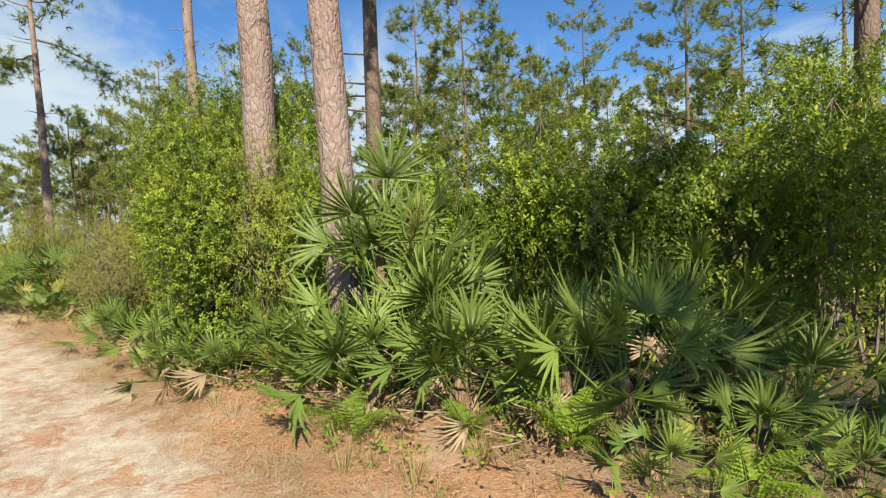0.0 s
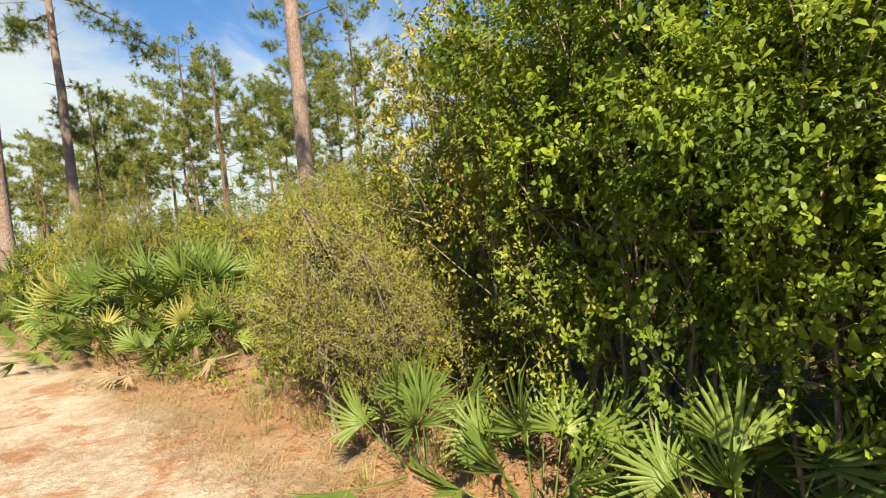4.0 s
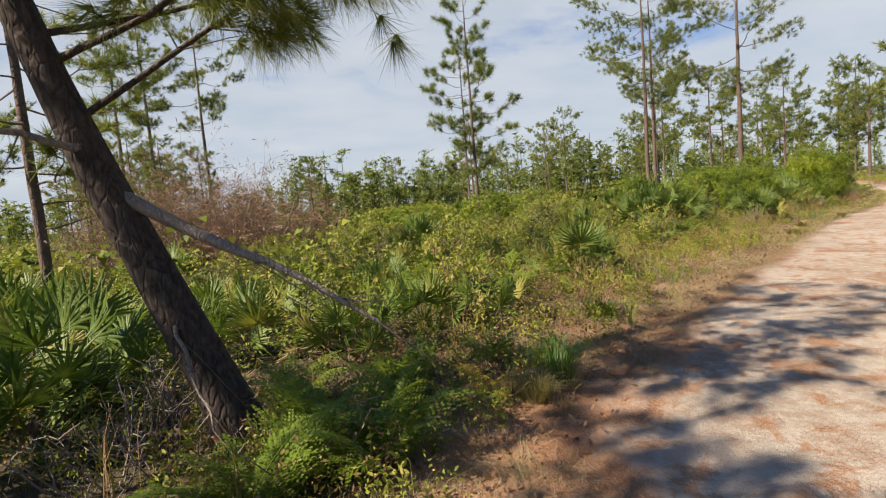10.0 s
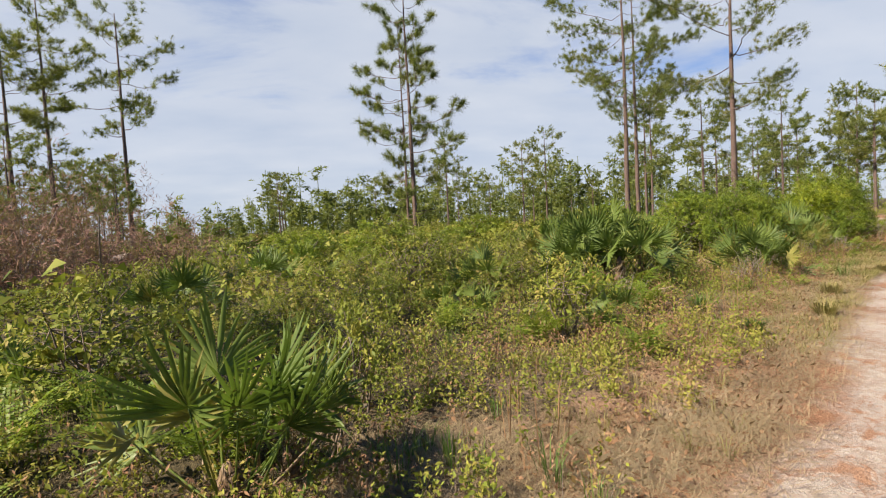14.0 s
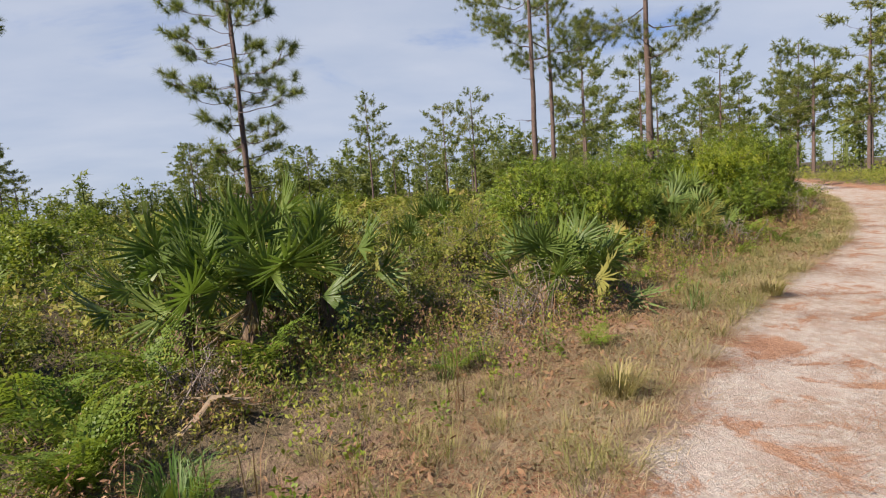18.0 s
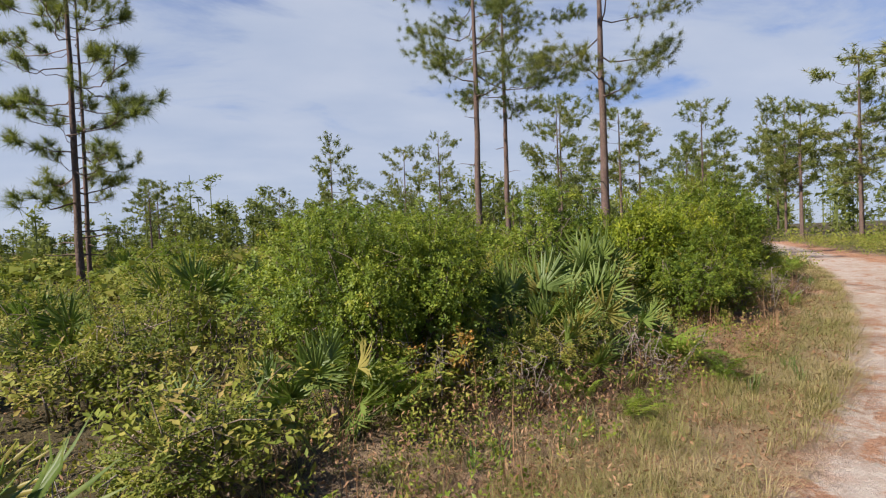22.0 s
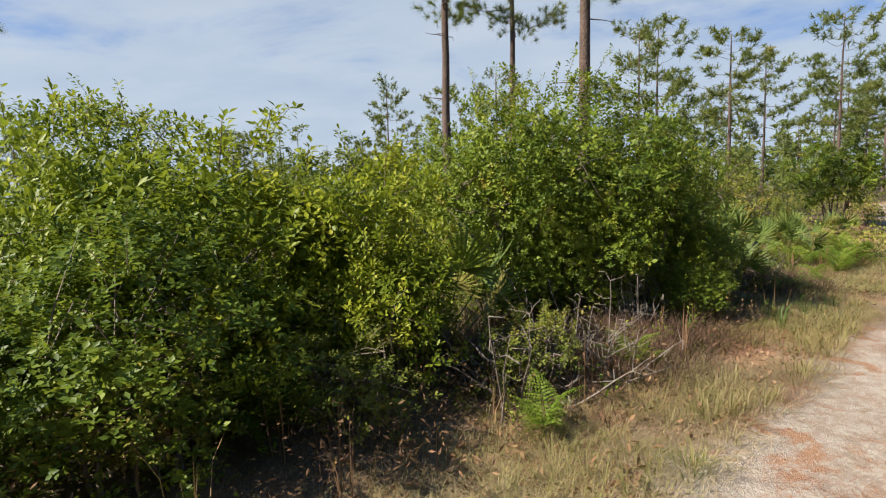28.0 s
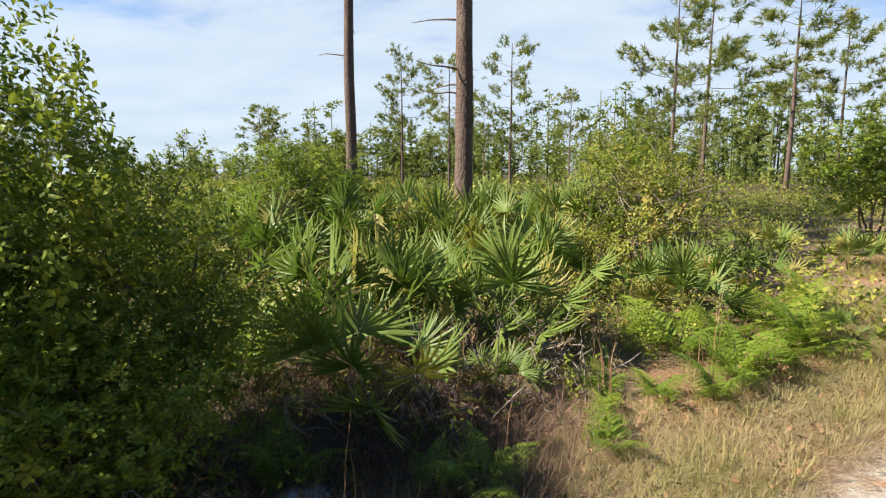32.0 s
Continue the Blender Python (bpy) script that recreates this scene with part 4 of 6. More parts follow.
great_pine("thick pine trunk with pinkish plated bark behind palmettos", 401, -1.93, 5.85, 17, 0.185, 0.55, 20, 3.0)
great_pine("thick pine trunk with pinkish plated bark among palmetto fans", 402, -0.92, 5.05, 18, 0.165, 0.6, 20, 3.0)
great_pine("tall pine trunk rising from yellow-green shrubs", 403, -6.75, 15.1, 17, 0.175, 0.55, 20, 3.0)
great_pine("one of two close pine trunks beside the trail", 404, -14.2, 15.95, 17, 0.2, 0.6, 20, 3.0)
great_pine("one of two close pine trunks beside the trail", 405, -12.95, 15.05, 17, 0.165, 0.6, 20, 3.0)
low_bough = great_pine("straight pine with a drooping low bough", 406, -17.3, 23.7, 16, 0.2, 0.68, 18, 2.6)


def bough(tree, a, b, sag, seed):
    """A single heavy limb with hanging tufts."""
    rng = np.random.default_rng(seed)
    t = np.linspace(0, 1, 10)[:, None]
    pts = np.array(a) + (np.array(b) - np.array(a)) * t + np.array([0, 0, sag]) * 4 * t * (1 - t) + rng.standard_normal((10, 3)) * 0.05
    buf = Buf()
    tube(buf, pts, np.linspace(0.06, 0.015, 10), 5)
    limb = hang("bough", buf.mesh("bough", BARK_FAR, True), tree)
    n = 90
    i = rng.integers(3, 10, n)
    c = np.repeat(pts[i] + rng.standard_normal((n, 3)) * [0.25, 0.25, 0.3] - [0, 0, 0.1], 24, 0)
    m = len(c)
    d = unit(rng.standard_normal((m, 3)) + [0.3, 0, -0.35])
    side = unit(np.cross(d, rng.standard_normal((m, 3)))) * 0.012
    v = np.stack([c - side, c + side, c + d * rng.uniform(0.2, 0.36, m)[:, None]], 1).reshape(-1, 3)
    tagged(hang("needles", raw_mesh("needles", v, np.arange(3 * m).reshape(-1, 3), NEEDLE), limb), kind="stuff")


bough(low_bough, (0, 0, 10.1), (3.3, 0.5, 8.1), 0.35, 1)
bough(low_bough, (0, 0, 9.4), (-1.4, -0.2, 8.8), 0.1, 2)
great_pine("tall pine with long level limbs over the scrub", 407, -39.5, 36.42, 15.5, 0.17, 0.40, 17, 4.8, (0, 0), BARK_FAR, 6, 0.011, 66)
great_pine("one of a pair of tall pines in the field", 408, -44.7, 33.3, 17, 0.16, 0.42, 19, 4.3, (0, 0), BARK_FAR, 6, 0.011, 66)
great_pine("one of a pair of tall pines in the field", 409, -48.3, 36.42, 17, 0.15, 0.45, 19, 4.0, (0, 0), BARK_FAR, 6, 0.011, 66)

# ---- other pines ----
for x, y, h, fat in ((-1.4, 11.9, 16, 1.25), (6.3, 7.9, 15, 1.2), (-56.6, 2, 17, 1.0), (-51, -2.4, 14, 1.2), (-51.7, -0.6, 16, 1.0)):
    pine("tall", x, y, h, fat)
for x, y, h, fat in ((-39.6, 18.9, 12.5, 1.05), (-40.8, 18.8, 11, 0.75), (-20.3, 5.7, 9.5, 1.15)):
    pine("young", x, y, h, fat)
for x, y, h in ((-79.7, 30.7, 12), (-70.8, 39.9, 11), (-77, 56.8, 17), (-115, 84, 15), (-116, 111, 20), (-66.6, 35.4, 9), (-66, 50, 13), (-62, 63, 13), (-70, 83, 16), (-75, 86, 15)):
    pine("far", x, y, h)
# the open pinewood north of the trail
rng_fat = random.Random(8)
# unseen pines south of the trail and behind its start, added to cast shade
pine("mid", -10.5, 5.4, 7.0, 0.9)
pine("mid", -12.6, 4.3, 7.0, 0.9)
pine("mid", 3.4, -2.3, 9, 0.8)
# trees of that northern wood
for x, y, h in ((-19.4, 43.2, 14), (-20.3, 40.2, 14), (-25, 72, 16), (-3.2, 47.7, 14), (-45.6, 69, 13), (-12.5, 38, 15), (-11, 44, 13), (-8.5, 36, 14), (-1, 31, 14), (9, 33, 14), (12, 26, 13), (17, 30, 14), (15, 20, 12), (-15.5, 33, 10), (-28, 47, 12), (-24, 36, 9)):
    pine("tall" if h > 12.5 and abs(x) < 22 else "far", x, y, h)
for x, y, h in ((1.4, 27, 12), (4.0, 31.7, 11), (8, 33, 10), (11.4, 36.2, 10), (5.6, 29.5, 9.5), (-19.1, 28.1, 8), (-1.5, 36, 11), (15.5, 36.9, 9.8), (-27.3, 35.8, 7), (-5, 28, 8), (-8, 31, 9), (-3, 40, 11), (2, 42, 11), (6.5, 40, 10.5), (-11, 34, 10), (13, 31, 9), (18, 35, 10), (-14, 40, 10)):
    pine("mid", x, y, h, rng_fat.uniform(0.95, 1.25))
rng = np.random.default_rng(77)


def wood(n, a0, a1, d0, d1, h0, h1, cx, cy):
    """Scattered far pines in a sector of yaw a0 to a1 degrees round a point."""
    for _ in range(n):
        a, d = radians(rng.uniform(a0, a1)), rng.uniform(d0, d1)
        x, y = cx - math.sin(a) * d, cy + math.cos(a) * d
        if abs(across((x, y))[0]) > 5:
            pine("far", x, y, rng.uniform(h0, h1), rng.uniform(0.9, 1.3))


wood(24, -48, 42, 42, 85, 9, 15, -6, 6)
wood(13, 57, 98, 78, 115, 7, 11, -19, 21)
wood(14, 20, 56, 55, 100, 9, 15, -24, 28)
wood(9, 110, 121, 60, 80, 7, 11, -19, 21)
wood(16, 106, 130, 34, 60, 5, 9, -16, 13)
wood(7, 20, 42, 30, 48, 8, 12, -32, 40)


def far_wood():
    """The line of trees at the edge of sight."""
    buf = Buf()
    for k in range(790):
        a, d = radians(rng.uniform(-62, 128)), rng.uniform(95, 200)
        if k > 690:
            a, d = radians(rng.uniform(50, 99)), rng.uniform(88, 130)
        x, y = -18 - math.sin(a) * d, 20 + math.cos(a) * d
        h = rng.uniform(4.0, 13.5) * (0.6 if a > radians(99) else 1.0)
        tube(buf, [(x, y, 0), (x, y, h)], [0.16, 0.05], 3)
        pads = 14
        q = np.repeat(rng.uniform(0, 1, pads) ** 0.85, 13)
        n = len(q)
        wide = (1.9 - 1.2 * q) * h / 11
        turn, out = np.repeat(rng.uniform(0, 2 * np.pi, pads), 13), np.repeat(rng.uniform(0.2, 1.1, pads), 13)
        c = np.column_stack([x + np.cos(turn) * out * wide, y + np.sin(turn) * out * wide, h * (0.05 + 0.93 * q)]) + rng.standard_normal((n, 3)) * [0.5, 0.5, 0.28]
        d1, d2 = rng.standard_normal((n, 3)) * [0.4, 0.4, 0.3], rng.standard_normal((n, 3)) * [0.4, 0.4, 0.3]
        buf.add(np.stack([c, c + d1, c + d2], 1).reshape(-1, 3), np.arange(3 * n).reshape(-1, 3))
    ob = new("far_wood", buf.mesh("far_wood", NEEDLE))
    return tagged(ob, "line of distant green pines along the horizon", "woods", kind="stuff")


far_wood()


# ---- the leaning dark tree, the fallen pine and dead brush ----
def crooked(a, b, n, wobble, rng):
    t = np.linspace(0, 1, n)[:, None]
    return np.array(a) + (np.array(b) - np.array(a)) * t + np.cumsum(rng.standard_normal((n, 3)) * wobble, 0) * t * (1 - 0.6 * t)


def leaning_tree():
    rng = np.random.default_rng(91)
    ob = thing("leaning_pine", "dark leaning pine with drooping needle boughs beside the trail", "pine tree", -13.9, 9.48)
    trunk = Buf()
    t = np.linspace(0, 1, 24)
    line = np.stack([-0.15 * t, -2.45 * t, 7.0 * t - 0.12], 1)
    line[:, :2] += 0.03 * np.sin(t * 17)[:, None]
    tube(trunk, line, 0.13 * (1 - 0.72 * t) * (1 + 0.6 * np.exp(-t * 16)), 14, 0.05, rng)
    hang("trunk", trunk.mesh("trunk", BARK_DARK, True), ob)

    def on(z):
        return np.array([-0.15, -2.45, 7.0]) * (z + 0.12) / 7.0

    # height on the trunk, reach (east, north, up), thickness, bare or needled
    limbs = [(1.5, (0.5, 1.45, -0.95), 0.042, 0), (1.0, (0.42, 0.25, -0.85), 0.018, 0), (1.75, (0.55, -0.9, 0.25), 0.026, 0), (1.95, (0.15, 1.5, 0.75), 0.02, 1), (2.6, (0.4, 1.9, 0.55), 0.026, 1), (2.9, (0.8, -1.2, 0.4), 0.026, 1),
             (3.4, (1.3, 0.9, 0.6), 0.026, 2), (3.9, (-0.8, 1.3, 0.7), 0.026, 2), (4.4, (1.4, -0.6, 0.6), 0.026, 2), (4.9, (-1.2, -0.8, 0.8), 0.024, 2), (5.4, (0.6, 1.5, 0.7), 0.024, 2), (5.9, (1.2, 0.2, 0.8), 0.022, 2), (6.4, (-0.9, 0.8, 0.8), 0.022, 2), (2.25, (0.75, 1.6, 0.5), 0.022, 1), (3.0, (0.2, 2.1, 0.3), 0.024, 1), (2.4, (-0.5, 1.7, 0.5), 0.02, 1), (5.0, (-0.3, 1.9, 0.3), 0.024, 2), (6.0, (0.2, 1.9, 0.4), 0.022, 2)]
    for z, reach, r0, leafy in limbs:
        a = on(z)
        pts = crooked(a, a + np.array(reach), 9, 0.035, rng)
        buf = Buf()
        tube(buf, pts, np.linspace(r0, 0.006, 9), 6)
        limb = hang("limb", buf.mesh("limb", BARK_DARK if leafy else DEADWOOD, True), ob)
        twigs, at, way = Buf(), [], []
        for _ in range(8 if leafy == 0 else 20 if leafy == 1 else 12):
            c = pts[rng.integers(3, 9)]
            e = c + unit(rng.standard_normal(3) * [1, 1, 0.6] + unit(np.array(reach)) * 0.9) * rng.uniform(0.2, 0.6)
            q = crooked(c, e, 4, 0.02, rng)
            tube(twigs, q, np.linspace(0.006, 0.002, 4), 3)
            if leafy:
                for s_ in (2, 3, 3):
                    at.append(q[s_] + rng.standard_normal(3) * 0.04)
                    way.append(unit(e - c))
        tagged(hang("twigwork", twigs.mesh("twigwork", TWIG), limb), kind="stuff")
        if leafy:
            n = 60 if leafy == 1 else 44
            i = np.repeat(np.arange(len(at)), n)
            m = len(i)
            c = np.array(at)[i]
            d = unit(np.array(way)[i] * 0.7 + rng.standard_normal((m, 3)) * 0.55 + [0, 0, -0.1])
            ln = rng.uniform(0.14, 0.26, m)[:, None]
            side = unit(np.cross(d, rng.standard_normal((m, 3)))) * (0.0025 if leafy == 1 else 0.004)
            v = np.stack([c - side, c + side, c + d * ln - np.array([0, 0, 0.25]) * ln], 1).reshape(-1, 3)
            tagged(hang("needles", raw_mesh("needles", v, np.arange(3 * m).reshape(-1, 3), NEEDLE), limb), kind="stuff")
    return ob


leaning_tree()


def log(x, y, z, turn, length, r, material, label, tilt=0.0, seed=1):
    rng = np.random.default_rng(seed)
    buf = Buf()
    tube(buf, crooked((0, 0, 0), (length, 0, 0), 12, 0.012, rng), np.linspace(r, r * 0.55, 12), 9, 0.08, rng)
    ob = new("fallen_branch", buf.mesh("fallen_branch", material, True))
    ob.matrix_basis = pose(x, y, z, 0, tilt, turn)
    return tagged(ob, label, "branch")


log(-14.1, 9.75, 0.07, 75, 1.1, 0.035, DEADWOOD, "weathered fallen branch lying in the ferns", 2, 4)
log(-15.1, 8.7, 0.08, 15, 1.8, 0.06, BARK_DARK, "dark fallen branch on the litter", 1, 5)


def dead_brush(x, y, h, w, needles, label, seed, pale=False, turn=0.0, sticks=0):
    """A tangle of dead twigs, with brown needles or without."""
    rng = np.random.default_rng(seed)
    ob = thing("dead_brush", label, "dead brush", x, y, 0.0, turn)
    wood_, at, way = Buf(), [], []
    for k in range(sticks or int(26 + 20 * w)):
        a = rng.uniform(0, 6.28)
        b = np.array([np.cos(a), np.sin(a), 0]) * rng.uniform(0, 0.5) * w
        e = b * rng.uniform(0.6, 1.7) + np.array([rng.normal() * 0.2 * w, rng.normal() * 0.2 * w, h * (rng.uniform(0.25, 0.9) if rng.random() < 0.8 else rng.uniform(0.9, 1.35))])
        pts = crooked(b, e, 6, 0.04 * h, rng)
        pts[:, 2] = np.maximum(pts[:, 2], 0.02)
        stick = Buf()
        tube(stick, pts, np.linspace(0.010, 0.002, 6), 3)
        hang("branch", stick.mesh("branch", DEADWOOD if pale else TWIG), ob)
        for _ in range(4):
            c = pts[rng.integers(2, 6)]
            q = c + unit(rng.standard_normal(3) + [0, 0, 0.3]) * rng.uniform(0.1, 0.35) * h
            q[2] = max(q[2], 0.02)
            tube(wood_, np.stack([c, (c + q) / 2 + rng.standard_normal(3) * 0.02, q]), [0.005, 0.003, 0.0015], 3)
            at.append(q)
            way.append(q - c)
    tagged(hang("twigwork", wood_.mesh("twigwork", DEADWOOD if pale else TWIG), ob), kind="stuff")
    if needles:
        at, way = np.array(at), unit(np.array(way))
        i = np.repeat(np.arange(len(at)), needles)
        m = len(i)
        v, f = leaves(at[i] + rng.standard_normal((m, 3)) * 0.05 * h, way[i] + rng.standard_normal((m, 3)) * 0.7, rng.uniform(0.1, 0.24, m), 0.022, 0.15, rng)
        tagged(hang("needles", raw_mesh("needles", v, f, STRAW if pale else NEEDLE_DEAD), ob), kind="stuff")
    return ob


for k, (x, y, h, w) in enumerate(((-27.5, 4.6, 2.6, 3.0), (-29.5, 6.2, 3.0, 3.2), (-31.5, 7.6, 2.5, 3.0), (-31.0, 4.0, 3.1, 3.2), (-33.0, 9.8, 1.7, 2.4), (-35.0, 6.5, 2.5, 3.4), (-28.4, 7.6, 1.5, 2.6))):
    dead_brush(x, y, h, w, 15, "rust-brown dead boughs of a fallen pine", 500 + k)
for k, (x, y, turn, length, tilt) in enumerate(((-29.2, 7.4, 170, 3.4, -48), (-31.4, 8.6, 20, 3.0, -40), (-30.4, 5.0, 120, 3.2, -52), (-28.0, 6.0, 200, 2.6, -35))):
    log(x, y, 0.05, turn, length, 0.03, DEADWOOD, "bare dead branch rising from rust-brown brush", tilt, 40 + k)
dead_brush(-9.65, 11.95, 1.2, 0.35, 0, "slender bare stems of a shrub beside the trail", 591, True, 0.0, 7)
log(-33.2, 8.8, 0.9, -145, 6.5, 0.12, DEADWOOD, "bare trunk of the fallen pine in brown brush", 4, 8)
for k, (x, y, h, w) in enumerate(((-29.1, 32.3, 0.55, 1.0), (-29.5, 32.9, 0.5, 0.9), (-14.4, 8.9, 0.5, 1.0), (-13.9, 8.8, 0.45, 0.9), (-13.6, 9.7, 0.35, 0.7), (-32.7, 36.2, 0.4, 1.0), (-33.2, 36.9, 0.45, 0.9), (-31.6, 34.8, 0.4, 0.9), (-26.5, 26.3, 0.5, 0.8), (-26.1, 25.1, 0.5, 0.7), (-30.5, 33.7, 0.5, 0.4), (-25.9, 26.0, 0.45, 0.6), (-24.2, 23.2, 0.45, 0.8), (-23.3, 21.9, 0.5, 0.8), (-22.7, 19.0, 0.4, 0.7), (-26.1, 27.4, 0.4, 0.8), (-26.2, 27.0, 0.35, 0.7), (0.9, 5.0, 0.5, 0.9), (-0.2, 4.9, 0.45, 0.9))):
    dead_brush(x, y, h, w, 0, "grey tangle of dead twigs under the shrubs", 520 + k, True)

# ---- palmettos ----
PALMS_A = [(-0.55, 4.7, 2.25, 1.4), (-0.3, 4.6, 2.0, 1.1), (-1.0, 4.6, 0.95, 1.1), (-0.6, 3.95, 1.05, 0.9), (-0.1, 4.2, 1.4, 0.9), (0.1, 3.7, 1.1, 0.9), (1.15, 3.45, 1.25, 1.1), (0.8, 3.6, 1.05, 0.8), (2.2, 3.3, 0.8, 0.95), (1.0, 2.6, 0.42, 0.6), (1.6, 2.8, 0.6, 0.7), (2.4, 4.8, 1.4, 0.85), (0.75, 4.6, 1.0, 0.9), (1.9, 4.2, 1.1, 0.9), (1.9, 2.5, 0.45, 0.5)]
PALMS_A += [(-1.45, 5.0, 0.95, 1.2), (-2.7, 5.1, 0.5, 0.8), (-2.35, 5.2, 0.55, 0.9), (-3.1, 5.9, 0.75, 0.9), (-3.75, 6.4, 0.65, 0.95), (-2.5, 5.9, 0.85, 0.9), (-4.3, 6.9, 0.7, 0.8), (-4.6, 8.4, 0.75, 0.76), (-2.0, 4.8, 0.5, 0.8)]
PALMS_B = [(-8.5, 10.65, 1.3, 1.1), (-7.85, 10.5, 1.6, 1.15), (-7.2, 10.75, 1.5, 1.1), (-7.5, 10.75, 1.6, 1.0), (-7.8, 10.0, 0.85, 0.8), (-7.05, 9.45, 0.62, 0.8), (-6.8, 9.7, 0.85, 0.75), (-6.7, 10.15, 1.1, 0.9), (-6.75, 9.45, 0.4, 0.6), (-6.15, 11.3, 1.35, 1.05), (-5.75, 11.7, 1.3, 1.0), (-6.0, 10.5, 0.95, 0.9), (-5.85, 11.0, 1.1, 0.9), (-8.75, 10.4, 0.85, 0.75), (-9.05, 10.9, 0.35, 0.5), (-7.0, 12.0, 1.25, 1.2), (-8.1, 11.3, 1.2, 1.0)]
PALMS_B += [(-12.76, 15.25, 1.75, 1.1), (-11.95, 14.75, 1.75, 1.2), (-12.5, 14.6, 1.05, 1.0), (-13.2, 14.75, 0.8, 0.9), (-13.9, 15.3, 0.9, 1.0), (-11.35, 12.8, 0.5, 0.6), (-11.9, 13.5, 0.6, 0.85), (-13.0, 14.2, 0.5, 0.7)]
PALMS_C = [(-17.9, 13.75, 1.12, 1.15), (-18.15, 14.0, 0.8, 0.8), (-16.2, 9.3, 0.78, 1.3), (-16.1, 11.0, 0.85, 0.9), (-15.9, 11.6, 0.75, 0.8), (-16.4, 9.8, 0.42, 0.7), (-19.4, 5.6, 1.1, 1.5), (-20.3, 9.6, 0.8, 1.1), (-30.2, 13.8, 1.15, 2.0), (-23.5, 6.5, 0.85, 1.6), (-29.6, 26.3, 1.5, 2.0), (-18.7, 10.4, 0.6, 0.6), (-23.65, 18.85, 1.6, 1.0), (-23.45, 19.4, 1.65, 1.05), (-23.8, 20.05, 1.6, 1.05), (-24.3, 19.5, 1.75, 1.1), (-24.2, 18.9, 1.55, 1.0), (-23.0, 16.0, 0.55, 0.8), (-23.45, 12.35, 1.2, 1.0), (-23.4, 12.0, 1.0, 0.9), (-23.7, 16.9, 1.1, 0.8), (-21.8, 16.27, 0.62, 0.6), (-20.96, 17.8, 0.58, 0.55), (-27.9, 13.1, 1.2, 1.6), (-28.0, 16.6, 0.8, 1.1)]
PALMS_C += [(-16.5, 7.6, 1.13, 1.2), (-15.7, 7.5, 1.2, 1.05), (-15.4, 10.2, 0.8, 0.93), (-16.1, 10.9, 0.61, 0.96), (-16.0, 8.7, 0.8, 1.02), (-15.2, 8.5, 0.6, 0.9), (-14.9, 7.4, 0.9, 1.1), (-17.4, 8.6, 0.9, 1.2), (-18.2, 9.6, 0.7, 1.1), (-19.0, 10.8, 0.7, 1.0), (-20.4, 11.8, 0.75, 1.1), (-15.1, 8.0, 1.2, 1.2), (-14.5, 8.0, 0.9, 1.0), (-14.0, 7.6, 0.9, 1.0)]
PALMS_D = [(-23.7, 22.4, 1.2, 1.1), (-23.75, 22.7, 1.1, 0.9), (-23.8, 23.0, 0.5, 0.6), (-25.65, 24.4, 0.85, 0.75), (-26.0, 24.1, 0.8, 0.7), (-25.4, 23.5, 0.7, 0.8), (-26.9, 26.45, 1.32, 1.05), (-27.15, 27.4, 1.35, 1.05), (-27.25, 27.0, 1.3, 0.95), (-26.6, 26.8, 0.98, 0.85), (-28.2, 28.3, 1.55, 1.15), (-28.9, 28.8, 1.5, 1.1), (-27.1, 28.05, 0.72, 0.8), (-26.85, 27.6, 0.8, 0.85), (-26.1, 26.5, 0.8, 0.9), (-27.57, 20.36, 1.6, 1.05), (-27.67, 19.8, 1.45, 1.0), (-29.9, 23.1, 1.45, 1.1), (-28.4, 22.0, 1.0, 1.0), (-29.4, 27.4, 0.95, 0.8), (-28.95, 28.2, 1.25, 0.85), (-34.3, 24.0, 1.25, 1.8), (-43.5, 19.1, 1.5, 2.4), (-31.0, 20.7, 1.05, 1.5), (-29.6, 29.8, 1.35, 1.3), (-30.1, 31.85, 1.2, 1.0)]
PALMS_E = [(-32.6, 35.9, 1.0, 1.0), (-33.4, 35.4, 1.2, 1.15), (-34.05, 36.5, 1.1, 1.05), (-34.9, 36.2, 1.05, 1.05), (-33.75, 36.75, 1.15, 0.95), (-33.9, 35.9, 1.15, 1.1), (-34.8, 38.5, 0.85, 0.9), (-35.2, 38.3, 0.8, 0.9), (-36.3, 35.0, 1.6, 1.3), (-35.3, 34.2, 1.5, 1.2), (-38.0, 38.1, 1.6, 1.5), (-37.0, 37.0, 1.5, 1.4), (-36.2, 36.2, 1.4, 1.3), (-37.3, 35.8, 1.6, 1.4), (-35.4, 37.2, 1.15, 1.1), (-38.4, 36.6, 1.6, 1.7), (-30.4, 26.2, 1.15, 1.05), (-34.2, 26.9, 1.55, 1.4), (-35.9, 39.1, 0.8, 1.0), (-33.0, 33.4, 0.9, 0.9), (-40.2, 35.1, 1.4, 1.9), (-41.1, 37.8, 1.3, 1.9), (-36.9, 33.4, 1.3, 1.4), (-34.1, 37.1, 0.45, 0.55), (-36.3, 39.9, 0.7, 0.9), (-41.2, 39.6, 1.3, 1.8), (-38.5, 41.2, 0.8, 1.0), (-38.0, 42.3, 0.6, 1.1), (-34.2, 39.7, 0.3, 0.4), (-42.0, 30.5, 1.3, 1.6), (-33.0, 36.6, 0.5, 0.6)]
for row, mood in ((PALMS_A, 0.0), (PALMS_B, 0.16), (PALMS_C, 0.12), (PALMS_D, 0.3), (PALMS_E, 0.5)):
    for x, y, h, w in row:
        palmetto(x, y, h, w, mood, 0.85 if row is PALMS_A else 0.75)

